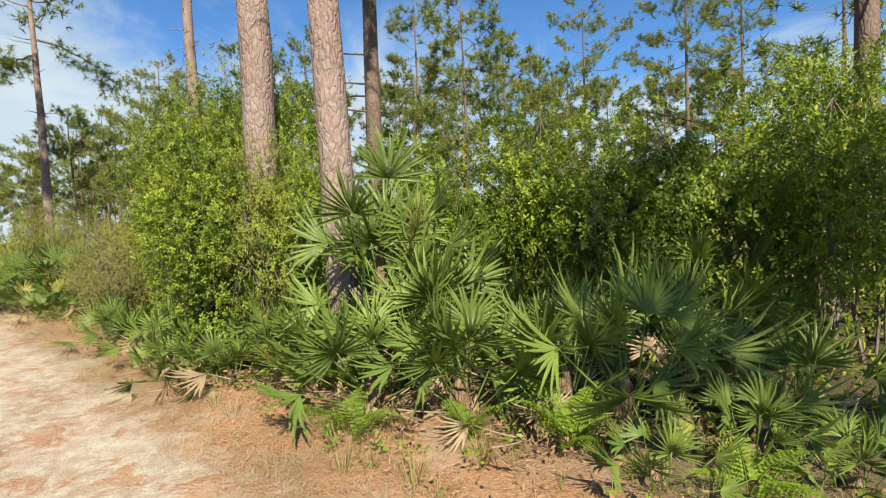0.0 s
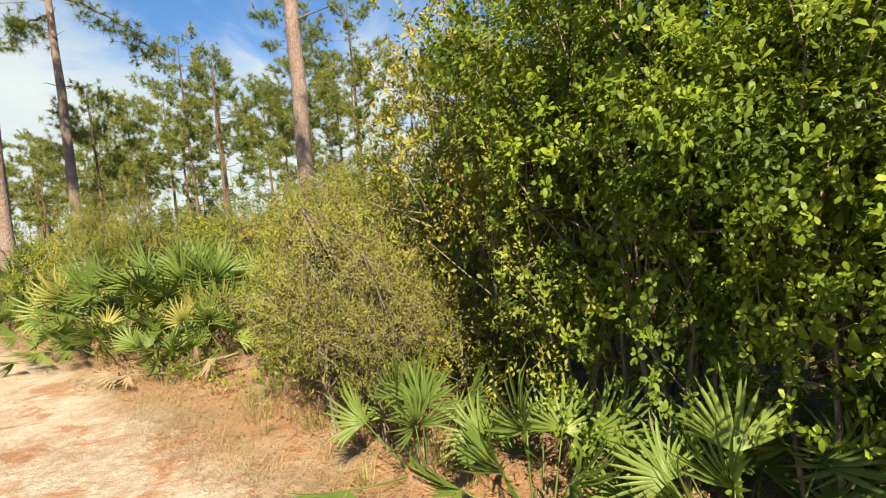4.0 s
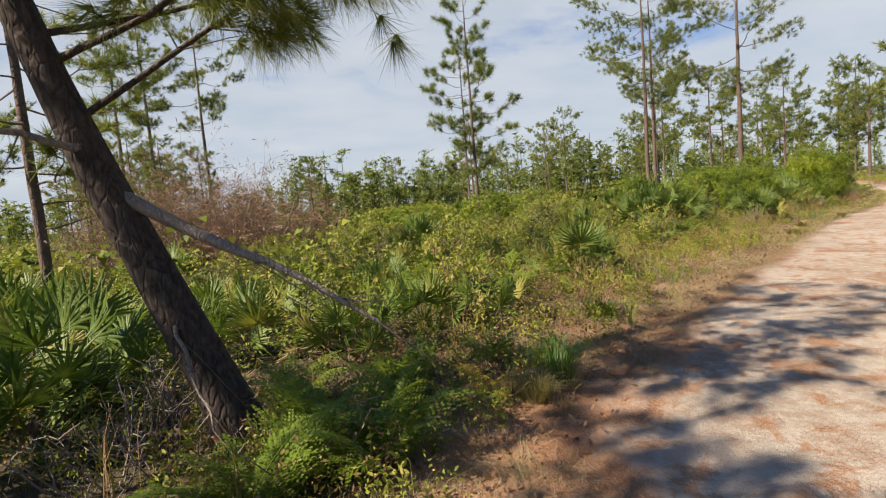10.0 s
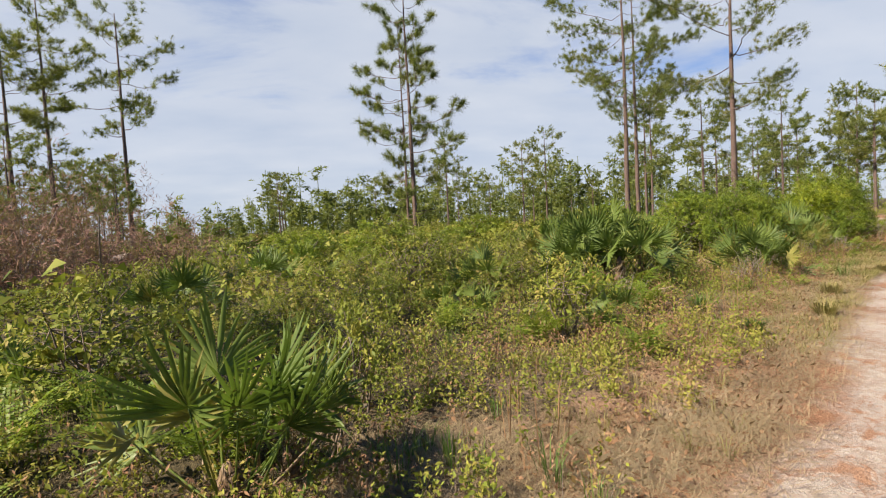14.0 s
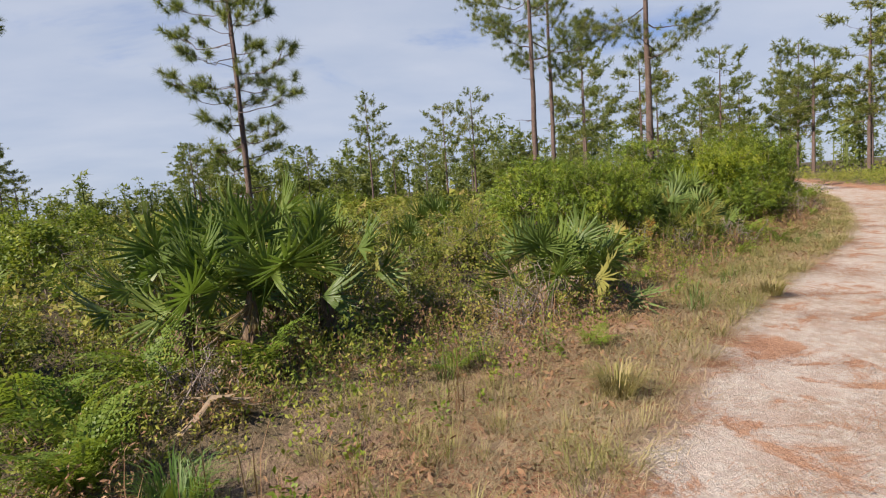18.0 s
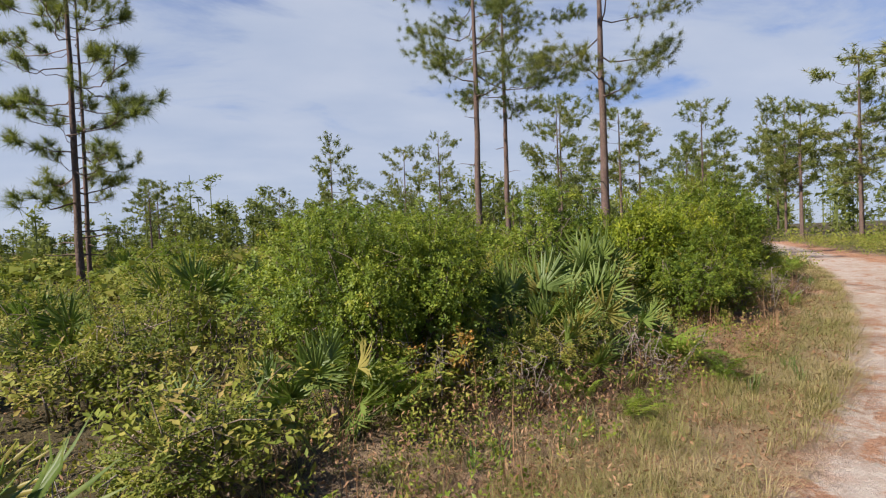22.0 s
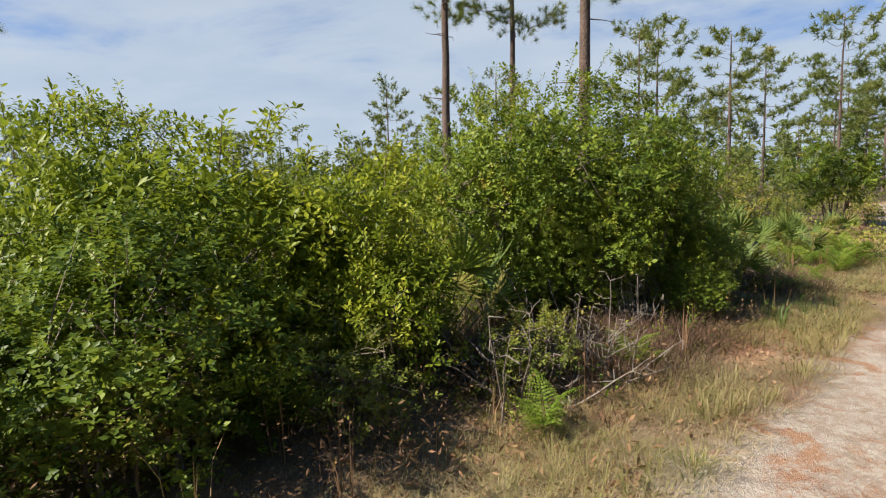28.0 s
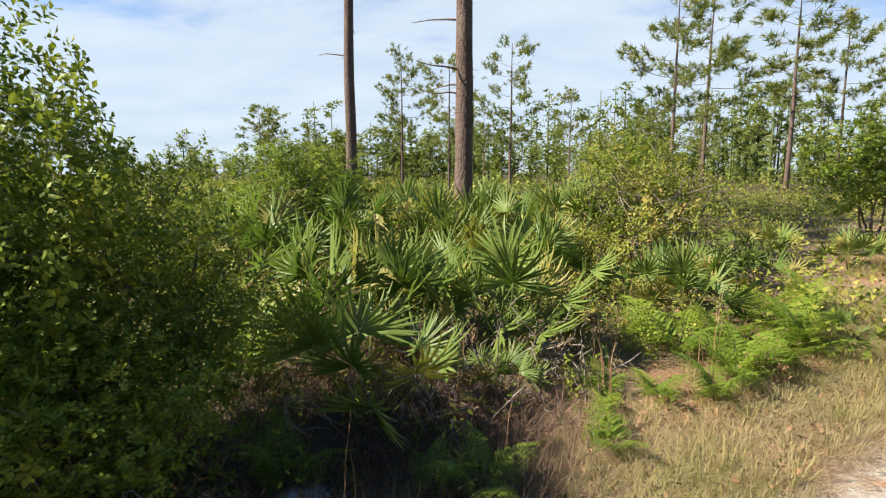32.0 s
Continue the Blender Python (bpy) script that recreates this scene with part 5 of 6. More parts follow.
# ---- shrubs beside the trail ----
NEAR_OAKS = [(-31.7, 33.3, 2.5, 2.8), (-31.2, 32.5, 2.25, 2.0), (-31.0, 33.5, 1.3, 1.6), (-30.9, 32.6, 1.1, 1.4), (-31.6, 34.3, 2.05, 1.8), (-31.45, 34.95, 0.95, 1.15), (-32.1, 34.95, 1.4, 1.4), (-30.8, 34.5, 0.6, 0.9)]
for x, y, h, w in ((-3.0, 7.2, 3.1, 2.2), (-2.35, 5.45, 2.1, 1.5), (-2.6, 6.0, 2.6, 1.6), (-3.0, 6.7, 2.9, 1.7), (-2.1, 6.6, 3.2, 1.8), (-1.55, 5.6, 2.2, 1.2)):
    shrub("oak_tall", x, y, h, w)
for x, y, h, w in NEAR_OAKS:
    shrub("oak_near", x, y, h, w)
for x, y, h, w in ((-6.2, 13.5, 2.2, 2.5), (-5.3, 13.1, 2.05, 2.2), (-4.85, 7.7, 1.6, 1.5), (-4.5, 7.3, 1.3, 1.0)):
    shrub("wiry", x, y, h, w)
for x, y, h, w in ((-26.1, 25.55, 0.6, 0.4), (-25.95, 25.95, 0.4, 0.3), (-26.2, 25.2, 0.5, 0.4), (-32.0, 34.7, 0.35, 0.4)):
    shrub("sapling", x, y, h, w)
OAKS_A = [(-0.4, 7.4, 2.3, 2.2), (4.6, 6.4, 2.6, 2.4)]
for x, y, h, w in ((2.6, 5.2, 2.4, 2.2), (3.4, 4.2, 2.4, 1.7), (1.2, 6.3, 2.5, 2.0), (0.3, 6.1, 2.0, 1.9), (1.7, 5.6, 2.2, 1.9), (3.8, 5.4, 2.6, 2.0)):
    shrub("oak_fine", x, y, h, w)
for x, y, h, w in ((-3.4, 7.2, 2.0, 1.6), (-3.7, 8.0, 2.8, 2.0), (-3.6, 9.6, 2.3, 1.8), (-1.75, 5.3, 2.1, 1.1), (-5.25, 11.0, 1.9, 1.0)):
    shrub("bay_fine", x, y, h, w)
for x, y, h, w in ((-29.5, 30.4, 1.8, 2.2), (-29.7, 31.3, 1.65, 1.5), (-29.0, 29.6, 1.85, 1.4), (-29.15, 31.4, 1.15, 1.1), (-29.0, 30.6, 1.1, 1.1)):
    shrub("lime", x, y, h, w)
for x, y, h, w in ((-4.5, 8.7, 1.9, 1.5), (-5.2, 9.4, 1.7, 1.4), (-4.8, 10.2, 1.9, 1.6), (-5.3, 8.9, 1.6, 1.2)):
    shrub("bay_near", x, y, h, w)
OAKS_C = [(-29.8, 26.2, 1.75, 2.4), (-30.7, 29.1, 2.1, 2.4), (-28.3, 30.1, 1.3, 1.8), (-28.9, 25.1, 1.75, 2.6), (-28.0, 24.6, 1.6, 2.0), (-27.6, 25.6, 1.65, 1.8), (-27.9, 29.6, 1.0, 1.3), (-37.4, 34.0, 1.75, 2.4)]
OAKS_D = [(-31.4, 13.8, 1.3, 2.6), (-36.9, 13.7, 1.2, 3.0), (-38.0, 21.5, 1.5, 3.0), (-33.5, 18.5, 1.2, 2.4), (-29.0, 16.0, 1.5, 2.2), (-35.5, 30.0, 1.6, 2.8), (-44.7, 32.3, 2.0, 3.4), (-41.7, 45.4, 2.5, 3.0), (-42.3, 40.1, 2.1, 2.6)]
OAKS_C += [(-26.6, 25.5, 1.5, 1.3), (-26.5, 24.9, 1.45, 1.25), (-27.1, 25.4, 1.5, 1.6), (-27.0, 24.6, 1.5, 1.5)]
for x, y, h, w in OAKS_C:
    shrub("oak_fine", x, y, h, w)
for row in (OAKS_A, OAKS_D):
    for x, y, h, w in row:
        shrub("oak_big" if h > 1.9 else "oak_mid", x, y, h, w)
BAYS = [(-5.0, 8.45, 0.7, 1.0), (-4.4, 8.15, 0.8, 1.0), (-5.65, 9.0, 0.75, 0.9), (-3.9, 7.8, 0.9, 1.0), (-9.7, 12.0, 1.2, 0.8), (-37.6, 38.9, 2.05, 2.4), (-23.75, 15.8, 1.4, 1.6), (-36.6, 38.9, 1.5, 1.7), (-27.3, 17.2, 1.0, 1.4), (-26.3, 15.2, 0.9, 1.3), (-24.6, 15.6, 0.8, 1.2), (-23.6, 17.4, 0.75, 1.1), (-22.5, 15.0, 0.7, 1.1), (-25.3, 18.0, 0.9, 1.2), (-22.9, 13.9, 0.7, 1.0), (-21.6, 13.6, 0.6, 1.0), (-26.2, 20.6, 0.8, 1.1), (-27.5, 20.2, 0.95, 1.3), (-26.0, 21.6, 0.7, 1.0), (-24.0, 21.0, 0.55, 0.9), (-28.8, 21.6, 1.0, 1.5), (-24.8, 23.6, 0.6, 0.9), (-31.2, 22.6, 1.1, 1.6), (-20.6, 14.6, 0.55, 0.9), (-27.2, 22.8, 0.9, 1.2), (-26.1, 26.3, 0.6, 0.9), (-26.3, 26.9, 0.6, 0.8), (-28.6, 31.2, 0.65, 0.9), (-29.1, 32.4, 0.6, 0.8), (-28.3, 30.3, 0.75, 1.0), (-12.3, 13.9, 0.75, 0.9), (-11.5, 14.1, 0.9, 1.0), (-13.0, 14.2, 0.6, 0.7), (-13.6, 14.9, 0.7, 0.7), (-11.7, 14.3, 1.5, 1.4), (-6.8, 18.0, 3.0, 2.6), (-2.9, 14.5, 2.1, 2.2), (-3.4, 11.2, 2.5, 1.6), (-10.1, 13.0, 1.8, 1.15), (-9.6, 14.7, 2.0, 1.7), (-9.8, 12.7, 2.0, 0.8), (-10.5, 14.3, 1.6, 1.2), (-9.6, 13.5, 2.2, 0.95), (-26.1, 25.9, 0.5, 0.6), (-15.4, 21.2, 1.7, 2.2), (-4.6, 11.3, 2.0, 1.5), (-8.6, 16.2, 1.9, 1.9), (-12.4, 18.4, 1.5, 1.6), (-11.2, 16.6, 1.5, 1.5)]
for x, y, h, w in BAYS:
    shrub("bay_big" if h > 1.5 else "bay_mid", x, y, h, w)

# ---- ferns ----
FERNS_A = [(-0.8, 4.4, 0.3, 0.57), (-0.7, 3.5, 0.34, 0.45), (0.7, 3.1, 0.34, 0.5), (0.1, 3.3, 0.2, 0.35), (1.4, 2.5, 0.2, 0.45), (-10.4, 12.7, 0.2, 0.4), (-10.1, 12.1, 0.2, 0.3), (-13.7, 10.3, 0.32, 0.7), (-12.3, 14.7, 0.4, 0.8), (-14.7, 11.3, 0.15, 0.5), (-14.6, 10.6, 0.3, 0.5), (-14.3, 10.5, 0.12, 0.4), (-14.1, 10.2, 0.15, 0.4), (-18.9, 12.3, 0.3, 1.2), (-17.5, 11.9, 0.32, 0.9), (-19.3, 11.8, 0.32, 0.65), (-17.2, 13.2, 0.15, 0.35), (-18.1, 11.0, 0.32, 0.8), (-16.9, 12.7, 0.2, 0.35), (-18.4, 13.6, 0.2, 0.7)]
FERNS_B = [(-19.5, 17.2, 0.3, 0.5), (-25.2, 16.9, 0.26, 1.0), (-21.6, 18.6, 0.22, 0.6), (-20.9, 17.5, 0.2, 0.45), (-22.9, 19.4, 0.47, 0.66), (-22.3, 20.8, 0.22, 0.35), (-22.3, 22.0, 0.2, 0.3), (-24.3, 24.1, 0.2, 0.4), (-26.1, 25.1, 0.34, 0.6), (-25.9, 24.8, 0.5, 0.7), (-26.1, 25.8, 0.2, 0.36), (-25.6, 26.4, 0.2, 0.25), (-25.1, 26.5, 0.2, 0.35), (-26.2, 27.8, 0.24, 0.57), (-28.5, 32.3, 0.25, 0.4), (-29.5, 33.3, 0.22, 0.35), (-28.6, 30.7, 0.33, 0.8), (-32.4, 37.2, 0.3, 0.4)]
FERNS_B += [(-13.3, 10.1, 0.31, 0.6), (-13.3, 9.7, 0.28, 0.5), (-14.5, 9.7, 0.26, 0.55), (-14.6, 10.4, 0.27, 0.5), (-23.1, 18.6, 0.38, 1.05), (-22.2, 18.4, 0.4, 0.9), (-21.5, 18.6, 0.29, 0.5), (-20.7, 17.4, 0.34, 0.5), (-20.8, 16.9, 0.26, 0.52), (-20.4, 16.5, 0.25, 0.66), (-21.6, 15.8, 0.34, 0.8), (-22.6, 18.0, 0.35, 0.9)]
FERNS_B += [(-26.1, 27.9, 0.3, 0.45), (-25.7, 26.9, 0.2, 0.35), (-25.9, 25.6, 0.22, 0.4), (-25.5, 27.9, 0.2, 0.28), (-25.7, 26.4, 0.22, 0.45)]
FERNS_B += [(-13.1, 9.5, 0.3, 0.9), (-13.6, 9.9, 0.35, 0.9), (-17.0, 11.4, 0.3, 0.8), (-17.6, 12.6, 0.3, 0.9), (-18.3, 12.0, 0.35, 1.0), (-19.0, 13.0, 0.3, 0.9), (-18.9, 11.4, 0.3, 0.9), (-19.8, 12.4, 0.3, 0.9), (-17.3, 12.2, 0.25, 0.7)]
FERNS_C = [(-32.0, 36.3, 0.22, 0.3), (-32.0, 35.6, 0.15, 0.42), (-33.0, 37.3, 0.26, 0.4), (-33.9, 38.1, 0.28, 0.67), (-34.2, 38.6, 0.3, 0.67), (-34.9, 39.3, 0.45, 0.82), (-34.2, 37.9, 0.25, 0.52), (-33.0, 38.0, 0.22, 0.46), (-33.3, 34.9, 0.25, 0.72), (-35.3, 40.0, 0.3, 0.65)]
for row in (FERNS_A, FERNS_B, FERNS_C):
    for x, y, h, w in row:
        fern(x, y, h, w)
for x, y, w in ((-26.1, 24.75, 0.95), (-26.0, 25.8, 0.5), (-25.75, 26.45, 0.3), (-25.3, 26.7, 0.25), (-26.1, 27.9, 0.8), (-25.6, 27.85, 0.45), (-29.65, 33.3, 0.45), (-33.35, 38.3, 0.55), (-33.9, 39.1, 0.65), (-33.05, 37.65, 0.4), (-33.6, 38.75, 0.55), (-34.3, 39.2, 0.6), (-32.0, 36.5, 0.4)):
    fern(x, y, 0.35, w)
fern(-14.0, 11.0, 0.31, 0.45, True)


# ---- fallen dead fronds and single tussocks ----
def dry_fronds(x, y, w):
    ob = thing("dry_fronds", "pinkish-brown dead palmetto leaves lying under the clump", "dead fronds", x, y, 0.05, pick.uniform(0, 360))
    for k in range(4):
        s = w / 0.62 * pick.uniform(0.7, 1.0)
        hang("frond", pick.choice(DEAD_FRONDS + FLAT_FRONDS), ob, pose(pick.uniform(-0.2, 0.2) * w, pick.uniform(-0.2, 0.2) * w, 0.03, 0, 0, k * 95 + pick.uniform(-30, 30)) @ pose(0, 0, 0, -pick.uniform(58, 88), 0, pick.uniform(-20, 20)) @ Matrix.Diagonal((s, s, s, 1)))


FLAT_FRONDS = [frond_mesh(140 + s, FROND_DEAD, 16, 0.5, 190, 0.12) for s in range(2)]
for x, y, w in ((-0.5, 4.0, 0.5), (0.8, 3.4, 0.45), (1.6, 3.9, 0.5), (-2.4, 4.6, 0.45), (-3.1, 5.4, 0.45), (-1.6, 4.6, 0.55), (0.2, 4.6, 0.45), (0.4, 3.2, 0.4), (-0.2, 3.7, 0.5), (2.3, 4.6, 0.6), (-0.9, 4.2, 0.6), (1.3, 3.6, 0.5), (0.9, 3.9, 0.5), (1.8, 3.3, 0.45), (-15.4, 8.5, 0.5), (-14.7, 9.1, 0.5), (-15.8, 9.6, 0.5), (-16.3, 10.3, 0.5), (-22.6, 18.9, 0.6), (-24.3, 20.0, 0.6), (-25.6, 22.9, 0.5), (-26.3, 26.2, 0.55), (-27.6, 27.6, 0.5), (-33.4, 36.5, 0.55), (-34.3, 36.2, 0.5), (-7.2, 10.4, 0.5), (-6.8, 9.3, 0.5), (-8.0, 11.9, 0.5), (-12.4, 14.3, 0.5)):
    dry_fronds(x, y, w)


def tussock(x, y, h, w, material, label, seed):
    rng = np.random.default_rng(seed)
    m = 260
    az = rng.uniform(0, 2 * np.pi, m)
    out = np.stack([np.cos(az), np.sin(az), 0 * az], 1)
    side = np.stack([-np.sin(az), np.cos(az), 0 * az], 1) * 0.0035
    base = out * (0.25 * w * rng.uniform(0, 1, m) ** 0.5)[:, None]
    up = h * rng.uniform(0.5, 1.1, m)[:, None]
    reach = (0.5 * w * rng.uniform(0.1, 1.0, m))[:, None]
    mid = base + out * reach * 0.6 + np.array([0, 0, 0.68]) * up
    tip = base + out * reach * 1.6 + np.array([0, 0, 0.72]) * up
    v = np.stack([base - side, base + side, mid + side * 0.7, mid - side * 0.7, tip], 1).reshape(-1, 3)
    ob = thing("grass_tussock", label, "grass", x, y, 0.03, 0.0, (1, 1, 1), "tussocks along the trail")
    v = v.reshape(m, 5, 3)
    for k in range(4):
        w_ = v[k::4]
        b = np.arange(len(w_))[:, None] * 5
        f = np.concatenate([b + [[0, 1, 2]], b + [[0, 2, 3]], b + [[3, 2, 4]]], 0)
        tagged(hang("grass_sheaf", raw_mesh("grass_sheaf", w_.reshape(-1, 3), f, material), ob), kind="stuff")
    return ob


for k, (x, y, h, w) in enumerate(((-14.2, 11.6, 0.4, 0.5), (-15.8, 12.9, 0.28, 0.45), (-19.8, 18.7, 0.26, 0.25), (-21.1, 19.1, 0.34, 0.4))):
    tussock(x, y, h, w, GRASS_GREEN, "fresh green grass tussock beside the trail", 700 + k)
for k, (x, y, h, w) in enumerate(((-13.9, 11.3, 0.26, 0.35), (-20.3, 20.2, 0.25, 0.4), (-21.4, 21.6, 0.25, 0.4), (-22.9, 24.6, 0.22, 0.35))):
    tussock(x, y, h, w, GRASS, "straw-coloured grass tussock beside the trail", 720 + k)

# ---- scrub of the open field and of the woods' floor ----
rng = np.random.default_rng(3)
made = 0
for x, y in strip_points(rng, 900, 12, 62, 3.0, 14, 0.9):
    if patchy([(x, y)], 0.35, -0.25)[0] and made < 150:
        shrub("scrub", x, y, rng.uniform(0.5, 1.05), rng.uniform(0.8, 1.4))
        made += 1
for x, y in strip_points(rng, 95, 14, 75, 11, 42, 0.8):
    if (x + 30) ** 2 + (y - 6) ** 2 > 30:
        shrub("far_scrub", x, y, rng.uniform(0.6, 1.15), rng.uniform(1.8, 3.6))
for x, y in strip_points(rng, 46, 3, 62, -5.5, -11, 1.0):
    shrub("far_bay", x, y, rng.uniform(1.1, 1.8), rng.uniform(1.4, 2.2))
for x, y in strip_points(rng, 48, 0, 85, -10, -36, 1.0):
    shrub("far_oak", x, y, rng.uniform(1.2, 2.3), rng.uniform(2.4, 4.2))


def around(n, u0, u1, d0, d1, side, clear=2.2):
    """Random places round the walk, thinning with distance, on one side of the trail."""
    k = rng.integers(int(u0 / 0.5), int(u1 / 0.5), n)
    a, d = rng.uniform(0, 2 * np.pi, n), rng.uniform(d0, d1, n)
    p = MIDDLE[k] + np.stack([np.cos(a), np.sin(a)], 1) * d[:, None]
    return p[across(p) * side > clear]


def carpet(name, label, p, low, high, size, slim, material, steep=0.7, single=False):
    """Loose leaves standing over the ground at the places p."""
    n = len(p)
    swell = np.array([noise.noise(Vector((q[0] * 0.45, q[1] * 0.45, 3.0))) for q in p]) * 0.5 + 0.7
    at = np.column_stack([p, low + (high - low) * swell * rng.uniform(0, 1, n) ** 1.25])
    ln = size * rng.uniform(0.6, 1.35, n)
    v, f = leaves(at, rng.standard_normal((n, 3)) * [1, 1, 0.7] + [0, 0, steep], ln, ln * slim, 0.2, rng)
    if single:
        v = v.reshape(-1, 4, 3)[:, 1:].reshape(-1, 3)
        f = np.arange(3 * n).reshape(-1, 3)
    return tagged(new(name, raw_mesh(name, v, f, material)), label, name.replace("_", " "), kind="stuff")


def clumps(name, label, centres, per, height, radius, size, slim, material, single=False):
    """Small leafy plants standing close together: leaves on the domes round the centres, as one mesh."""
    n = len(centres)
    i = np.repeat(np.arange(n), per)
    m = len(i)
    sprigs = 5
    k = rng.integers(0, sprigs, m)
    az, out = rng.uniform(0, 2 * np.pi, (n, sprigs))[i, k], rng.uniform(0.1, 1.0, (n, sprigs))[i, k]
    hh = height * (rng.uniform(0.4, 1.3, n)[:, None] * rng.uniform(0.5, 1.1, (n, sprigs)))[i, k]
    rr = radius * rng.uniform(0.6, 1.4, n)[i] * out
    up = rng.uniform(0.12, 1.0, m) ** 0.8
    d = unit(np.column_stack([np.cos(az) * rr * 1.2, np.sin(az) * rr * 1.2, hh]))
    off = unit(rng.standard_normal((m, 3)))
    at = np.column_stack([centres[i] + np.stack([np.cos(az), np.sin(az)], 1) * (rr * (0.35 + 0.65 * up))[:, None], 0.02 + hh * up]) + off * (0.35 * size + 0.10 * radius)
    at[:, 2] = np.maximum(at[:, 2], 0.02)
    d = unit(off + d * 0.5)
    ln = size * rng.uniform(0.6, 1.3, m)
    v, f = leaves(at, d * [1, 1, 0.5] + rng.standard_normal((m, 3)) * 0.55 + [0, 0, 0.3], ln, ln * slim, 0.22, rng, d + [0, 0, 0.4] + rng.standard_normal((m, 3)) * 0.5)
    if single:
        v = v.reshape(-1, 4, 3)[:, 1:].reshape(-1, 3)
        f = np.arange(3 * m).reshape(-1, 3)
    tint = np.repeat(np.clip(rng.uniform(0.1, 0.9, (n, sprigs))[i, k], 0, 1), 3 if single else 4)
    return tagged(new(name, raw_mesh(name, v, f, material, False, tint)), label, name.replace("_", " "), kind="stuff")


p = np.concatenate([strip_points(rng, 1900, 12, 60, 2.2, 4.3, 0.75), strip_points(rng, 800, 14, 33, 1.5, 3.0, 1.0)])
p = p[patchy(p, 0.7, -0.15, 4.0)]
clumps("undergrowth", "low leafy undergrowth of mixed scrub seedlings", p, 46, 0.36, 0.12, 0.034, 0.46, SCRUB_LEAF)
thatch("bare_stems", "thin brown stems of the low scrub", rng, p, 5, 0.2, 0.8, 0.004, TWIG, 0.14)
p = strip_points(rng, 2200, 12, 62, 4.0, 8.5, 1.0)
p = p[patchy(p, 0.6, -0.35, 4.0)]
clumps("undergrowth", "knee-high olive scrub beyond the trail's edge", p, 46, 0.48, 0.26, 0.042, 0.48, SCRUB_LEAF)
thatch("bare_stems", "thin brown stems of the olive scrub", rng, p, 5, 0.32, 0.6, 0.006, TWIG, 0.18)
p = np.concatenate([strip_points(rng, 1300, 12, 60, 1.8, 6.5, 1.0), strip_points(rng, 1100, 22, 50, 1.7, 3.6, 0.8)])
p = p[patchy(p, 0.9, -0.1, 14.0)]
clumps("dead_undergrowth", "withered brown weeds among the scrub", p, 34, 0.36, 0.2, 0.038, 0.3, LITTER)
p = np.concatenate([strip_points(rng, 700, 58, 90, 1.2, 10, 1.0), strip_points(rng, 700, 52, 90, -1.5, -9, 1.0)])
clumps("undergrowth", "olive scrub on both sides of the trail's far bend", p, 40, 0.55, 0.4, 0.1, 0.55, SCRUB_LEAF, True)
p = np.concatenate([strip_points(rng, 420, 12, 60, 1.9, 6.0, 1.0), strip_points(rng, 300, 31, 44, 2.1, 4.5, 1.0)])
clumps("undergrowth", "fresh green seedlings among the dry scrub", p, 26, 0.24, 0.1, 0.036, 0.5, FERN_LEAF)
p = strip_points(rng, 900, 24, 60, 3.0, 8.5, 1.0)
p = p[patchy(p, 0.5, -0.1, 31.0)]
clumps("undergrowth", "thigh-high olive gallberry between the palmettos", p, 80, 0.62, 0.32, 0.042, 0.46, BAY_LEAF)
p = around(4600, 14, 62, 4, 18, 1, 5.5)
clumps("undergrowth", "olive scrub covering the open field", p, 30, 0.7, 0.55, 0.13, 0.62, SCRUB_LEAF, True)
p = around(3600, 14, 64, 14, 85, 1, 9.0)
clumps("undergrowth", "olive scrub spreading to the far trees", p, 26, 0.85, 1.3, 0.34, 0.65, SCRUB_LEAF, True)
p = strip_points(rng, 14000, 0, 42, -2.6, -8, 1.0)
carpet("undergrowth", "leafy undergrowth between the palmettos", p, 0.03, 0.5, 0.09, 0.5, BAY_LEAF)
p = around(60000, 4, 70, 6, 75, -1, 5.5)
carpet("undergrowth", "green thicket floor under the pines", p, 0.1, 0.9, 0.36, 0.7, BAY_LEAF, 0.6, True)
p = np.column_stack([rng.normal(-32.9, 0.6, 260), rng.normal(36.1, 0.45, 260)])
p = np.concatenate([p, np.column_stack([rng.normal(-30.2, 0.55, 520), rng.normal(33.0, 0.8, 520)]), np.column_stack([rng.normal(-26.1, 0.3, 360), rng.normal(26.2, 0.8, 360)])])
p = p[across(p) > 1.9]
thatch("dead_bracken", "tangle of dead bracken, its brown darkened to stand for shade under the shrubs", rng, p, 40, 0.24, 1.5, 0.007, BRACKEN_IN_SHADE, 0.25)
p = np.concatenate([strip_points(rng, 18000, 0, 60, 1.4, 6, 1.5), strip_points(rng, 11000, 12, 60, 1.1, 2.8, 1.0), strip_points(rng, 9000, 0, 40, -1.4, -4, 1.5)])
p = off_sand(p, 1.0)
carpet("leaf_litter", "brown fallen leaves and bark scraps on the ground", p, 0.03, 0.08, 0.052, 0.4, LITTER, 0.0)

p = np.concatenate([strip_points(rng, 900, 10, 62, 1.2, 5.0, 1.5), strip_points(rng, 450, 30, 46, 1.8, 4.5, 1.2)])
p = off_sand(p[patchy(p, 0.8, -0.1, 9.0)])
tufts("dry_grass", "straw-coloured dry grass tufts along the trail", rng, p, 24, 0.19, 1.2, 0.0035, GRASS)
p = np.concatenate([strip_points(rng, 6500, 10, 62, 1.0, 4.6, 1.3), strip_points(rng, 5000, 24, 62, 1.5, 3.6, 1.0), strip_points(rng, 4500, 26, 62, 1.1, 2.8, 1.0)])
p = off_sand(p[patchy(p, 0.55, -0.35, 9.0)])
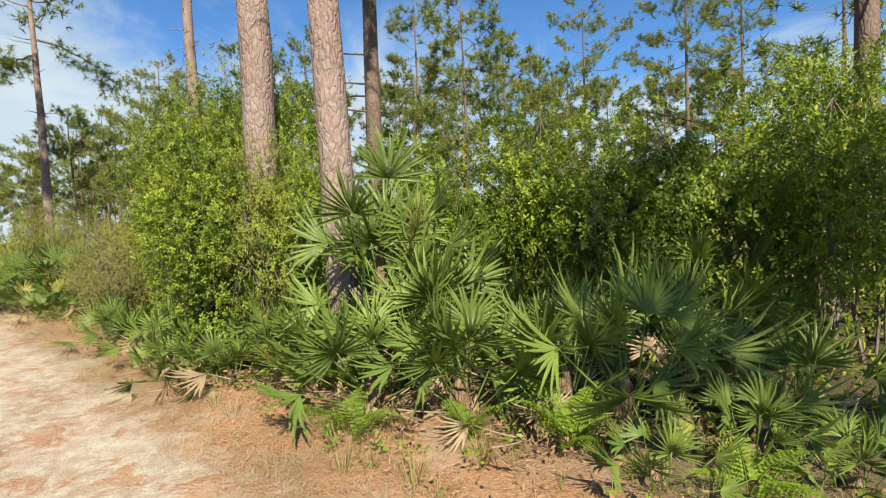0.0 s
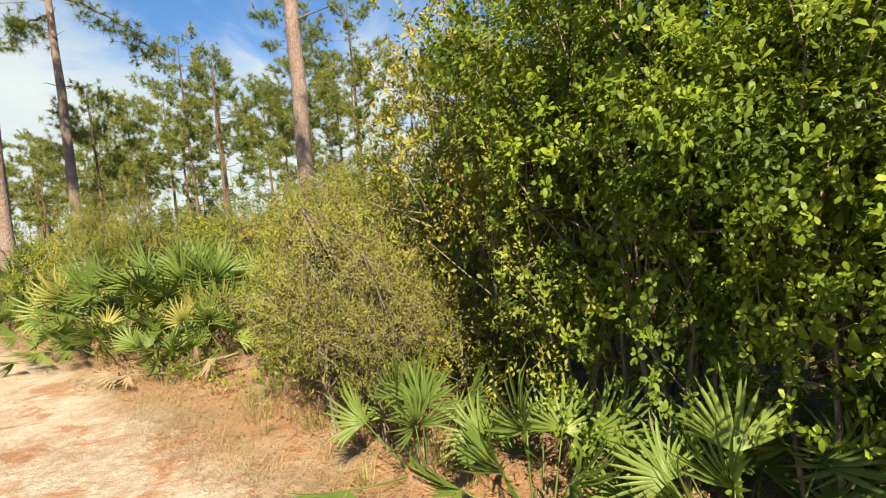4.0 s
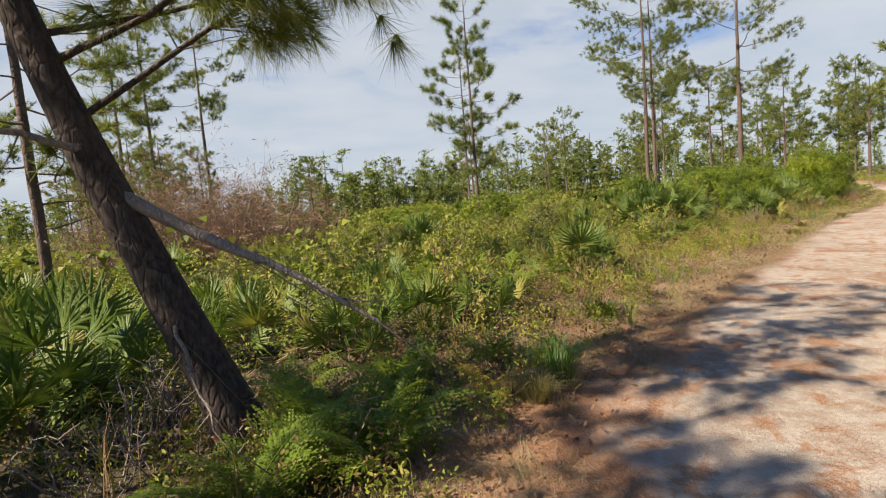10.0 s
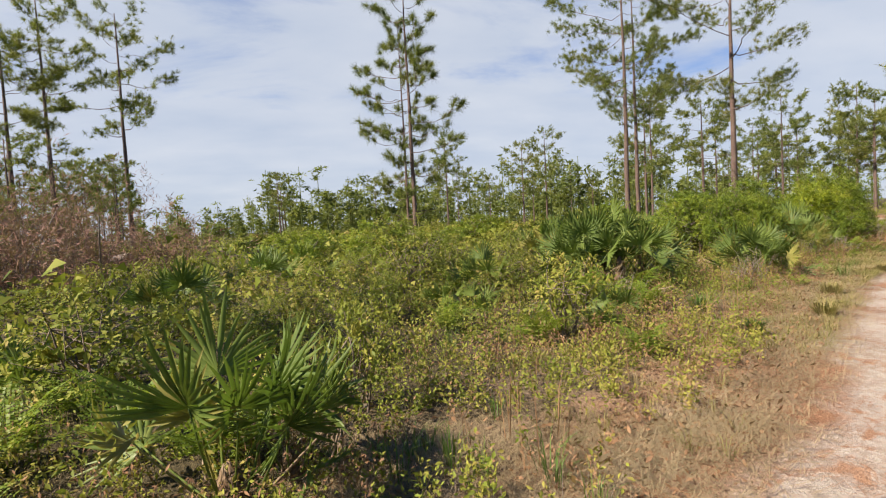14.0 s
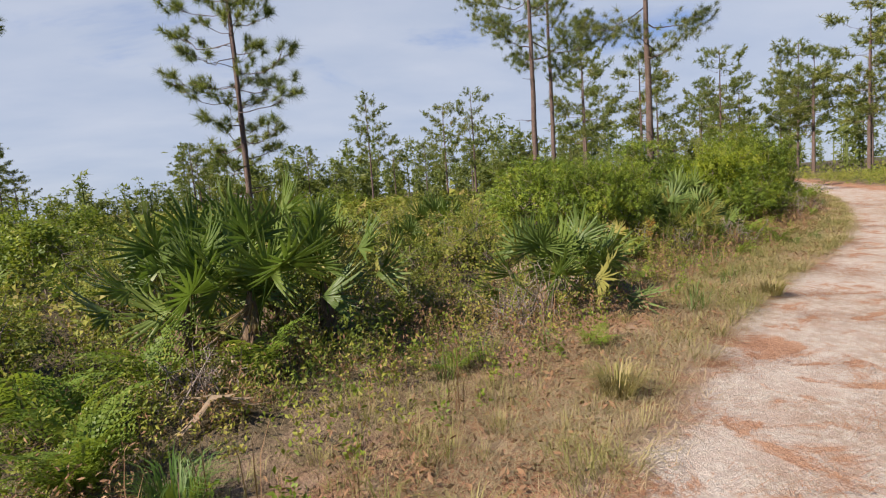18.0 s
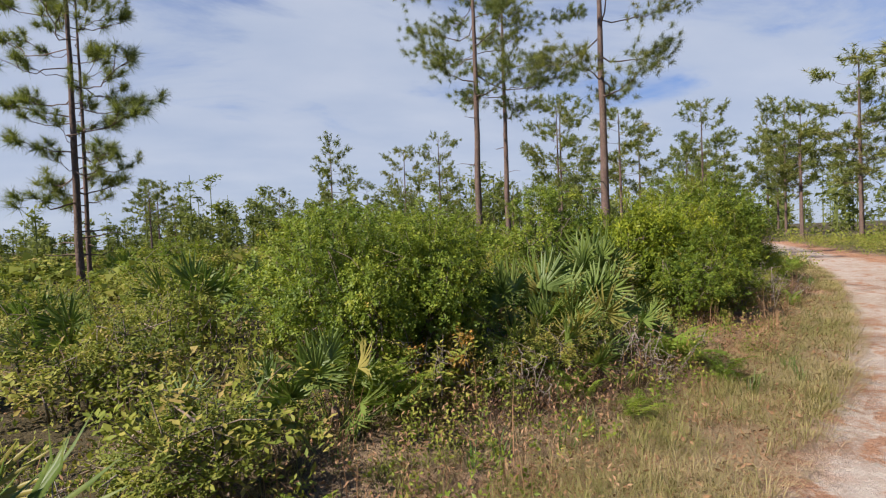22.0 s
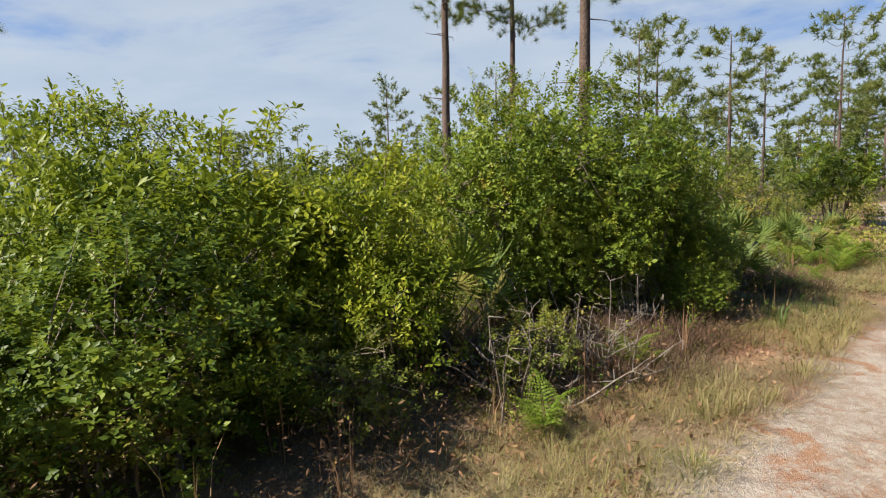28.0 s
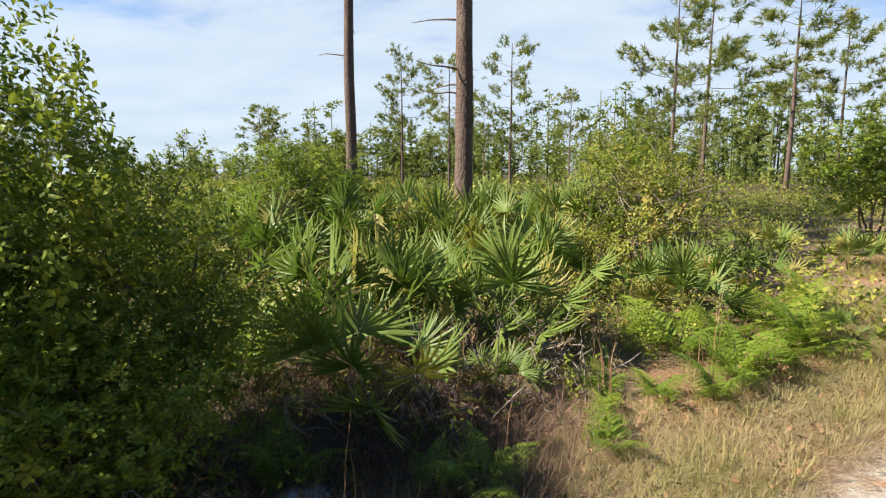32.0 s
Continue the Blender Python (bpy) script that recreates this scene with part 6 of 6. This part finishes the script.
thatch("dry_thatch", "flattened straw thatch along the trail's edge", rng, p, 22, 0.07, 3.6, 0.0042, STRAW, 0.24)
p = strip_points(rng, 4600, 0, 34, -0.85, -3.4, 1.4)
thatch("dry_thatch", "flattened straw and needles under the palmettos", rng, p, 22, 0.05, 4.2, 0.0038, STRAW, 0.24)
p = strip_points(rng, 450, 0, 30, -1.4, -3.4, 1.3)
tufts("dry_grass", "straw-coloured dry grass tufts under the palmettos", rng, p, 18, 0.18, 1.1, 0.0035, GRASS)
p = strip_points(rng, 500, 12, 58, 2.0, 7.0, 1.3)
tufts("dry_stalks", "thin brown weed stalks standing in the scrub", rng, p, 5, 0.5, 0.25, 0.007, LITTER, 0.12)
p = np.concatenate([strip_points(rng, 600, 32, 45, 1.1, 2.6, 1.2), strip_points(rng, 3400, 38, 66, 1.0, 2.3, 0.9)])
p = off_sand(p[patchy(p, 1.1, -0.25, 6.0)])
tufts("verge_grass", "yellow-green grass on the trail's verge", rng, p, 22, 0.13, 1.7, 0.0036, VERGE, 0.15)
p = strip_points(rng, 900, 12, 60, 1.5, 7.0, 1.0)
p = p[patchy(p, 0.5, 0.1, 21.0)]
tufts("green_grass", "green grass tufts at the scrub's edge", rng, p, 18, 0.26, 0.7, 0.007, GRASS_GREEN)


# ---- a small mound of pale dug sand under the oak ----
def sand_mound(x, y, w, h):
    k = 9
    r, a = np.meshgrid(np.linspace(0, 1, k), np.linspace(0, 2 * np.pi, 20, endpoint=False), indexing="ij")
    z = h * (1 - r ** 1.6) + np.array([0.03 * noise.noise(Vector((q * 6 * math.cos(b), q * 6 * math.sin(b), 2.0))) for q, b in zip(r.ravel(), a.ravel())]).reshape(r.shape) * (1 - r)
    v = np.stack([r * np.cos(a) * w / 2 * (1 + 0.15 * np.sin(3 * a)), r * np.sin(a) * w / 2, z], -1).reshape(-1, 3)
    i, j = np.meshgrid(np.arange(k - 1), np.arange(20), indexing="ij")
    s, t = (i * 20 + j).ravel(), (i * 20 + (j + 1) % 20).ravel()
    f = np.concatenate([np.stack([s, s + 20, t + 20], 1), np.stack([s, t + 20, t], 1)])
    ob = new("sand_mound", raw_mesh("sand_mound", v, f, PALE_SAND, True))
    ob.matrix_basis = pose(x, y, 0.02)
    return tagged(ob, "small mound of pale grey dug sand beneath the oak", "sand")


sand_mound(-31.9, 35.7, 0.42, 0.07)

p = np.concatenate([strip_points(rng, 5200, 2, 56, -1.3, 1.3, 1.0), strip_points(rng, 1800, 4, 56, 0.8, 2.2, 1.0)])
p = p[patchy(p, 1.5, 0.12, 17.0)]
thatch("pine_straw", "rust-brown pine needles in drifts on the sand", rng, p, 26, 0.012, 14.0, 0.003, NEEDLE_FALLEN, 0.16)
p = strip_points(rng, 330, 4, 34, -1.3, -3.3, 1.0)
clumps("undergrowth", "small fresh seedlings between the palmettos and the trail", p, 24, 0.2, 0.14, 0.042, 0.5, FERN_LEAF)
p = strip_points(rng, 240, 4, 34, -1.2, -3.0, 1.2)
tufts("green_grass", "green grass tufts under the palmettos", rng, p, 18, 0.2, 0.9, 0.004, VERGE)
p = strip_points(rng, 500, 4, 34, -1.4, -3.6, 1.0)
clumps("dead_undergrowth", "withered brown weeds beneath the palmettos", p, 22, 0.22, 0.18, 0.04, 0.3, LITTER)
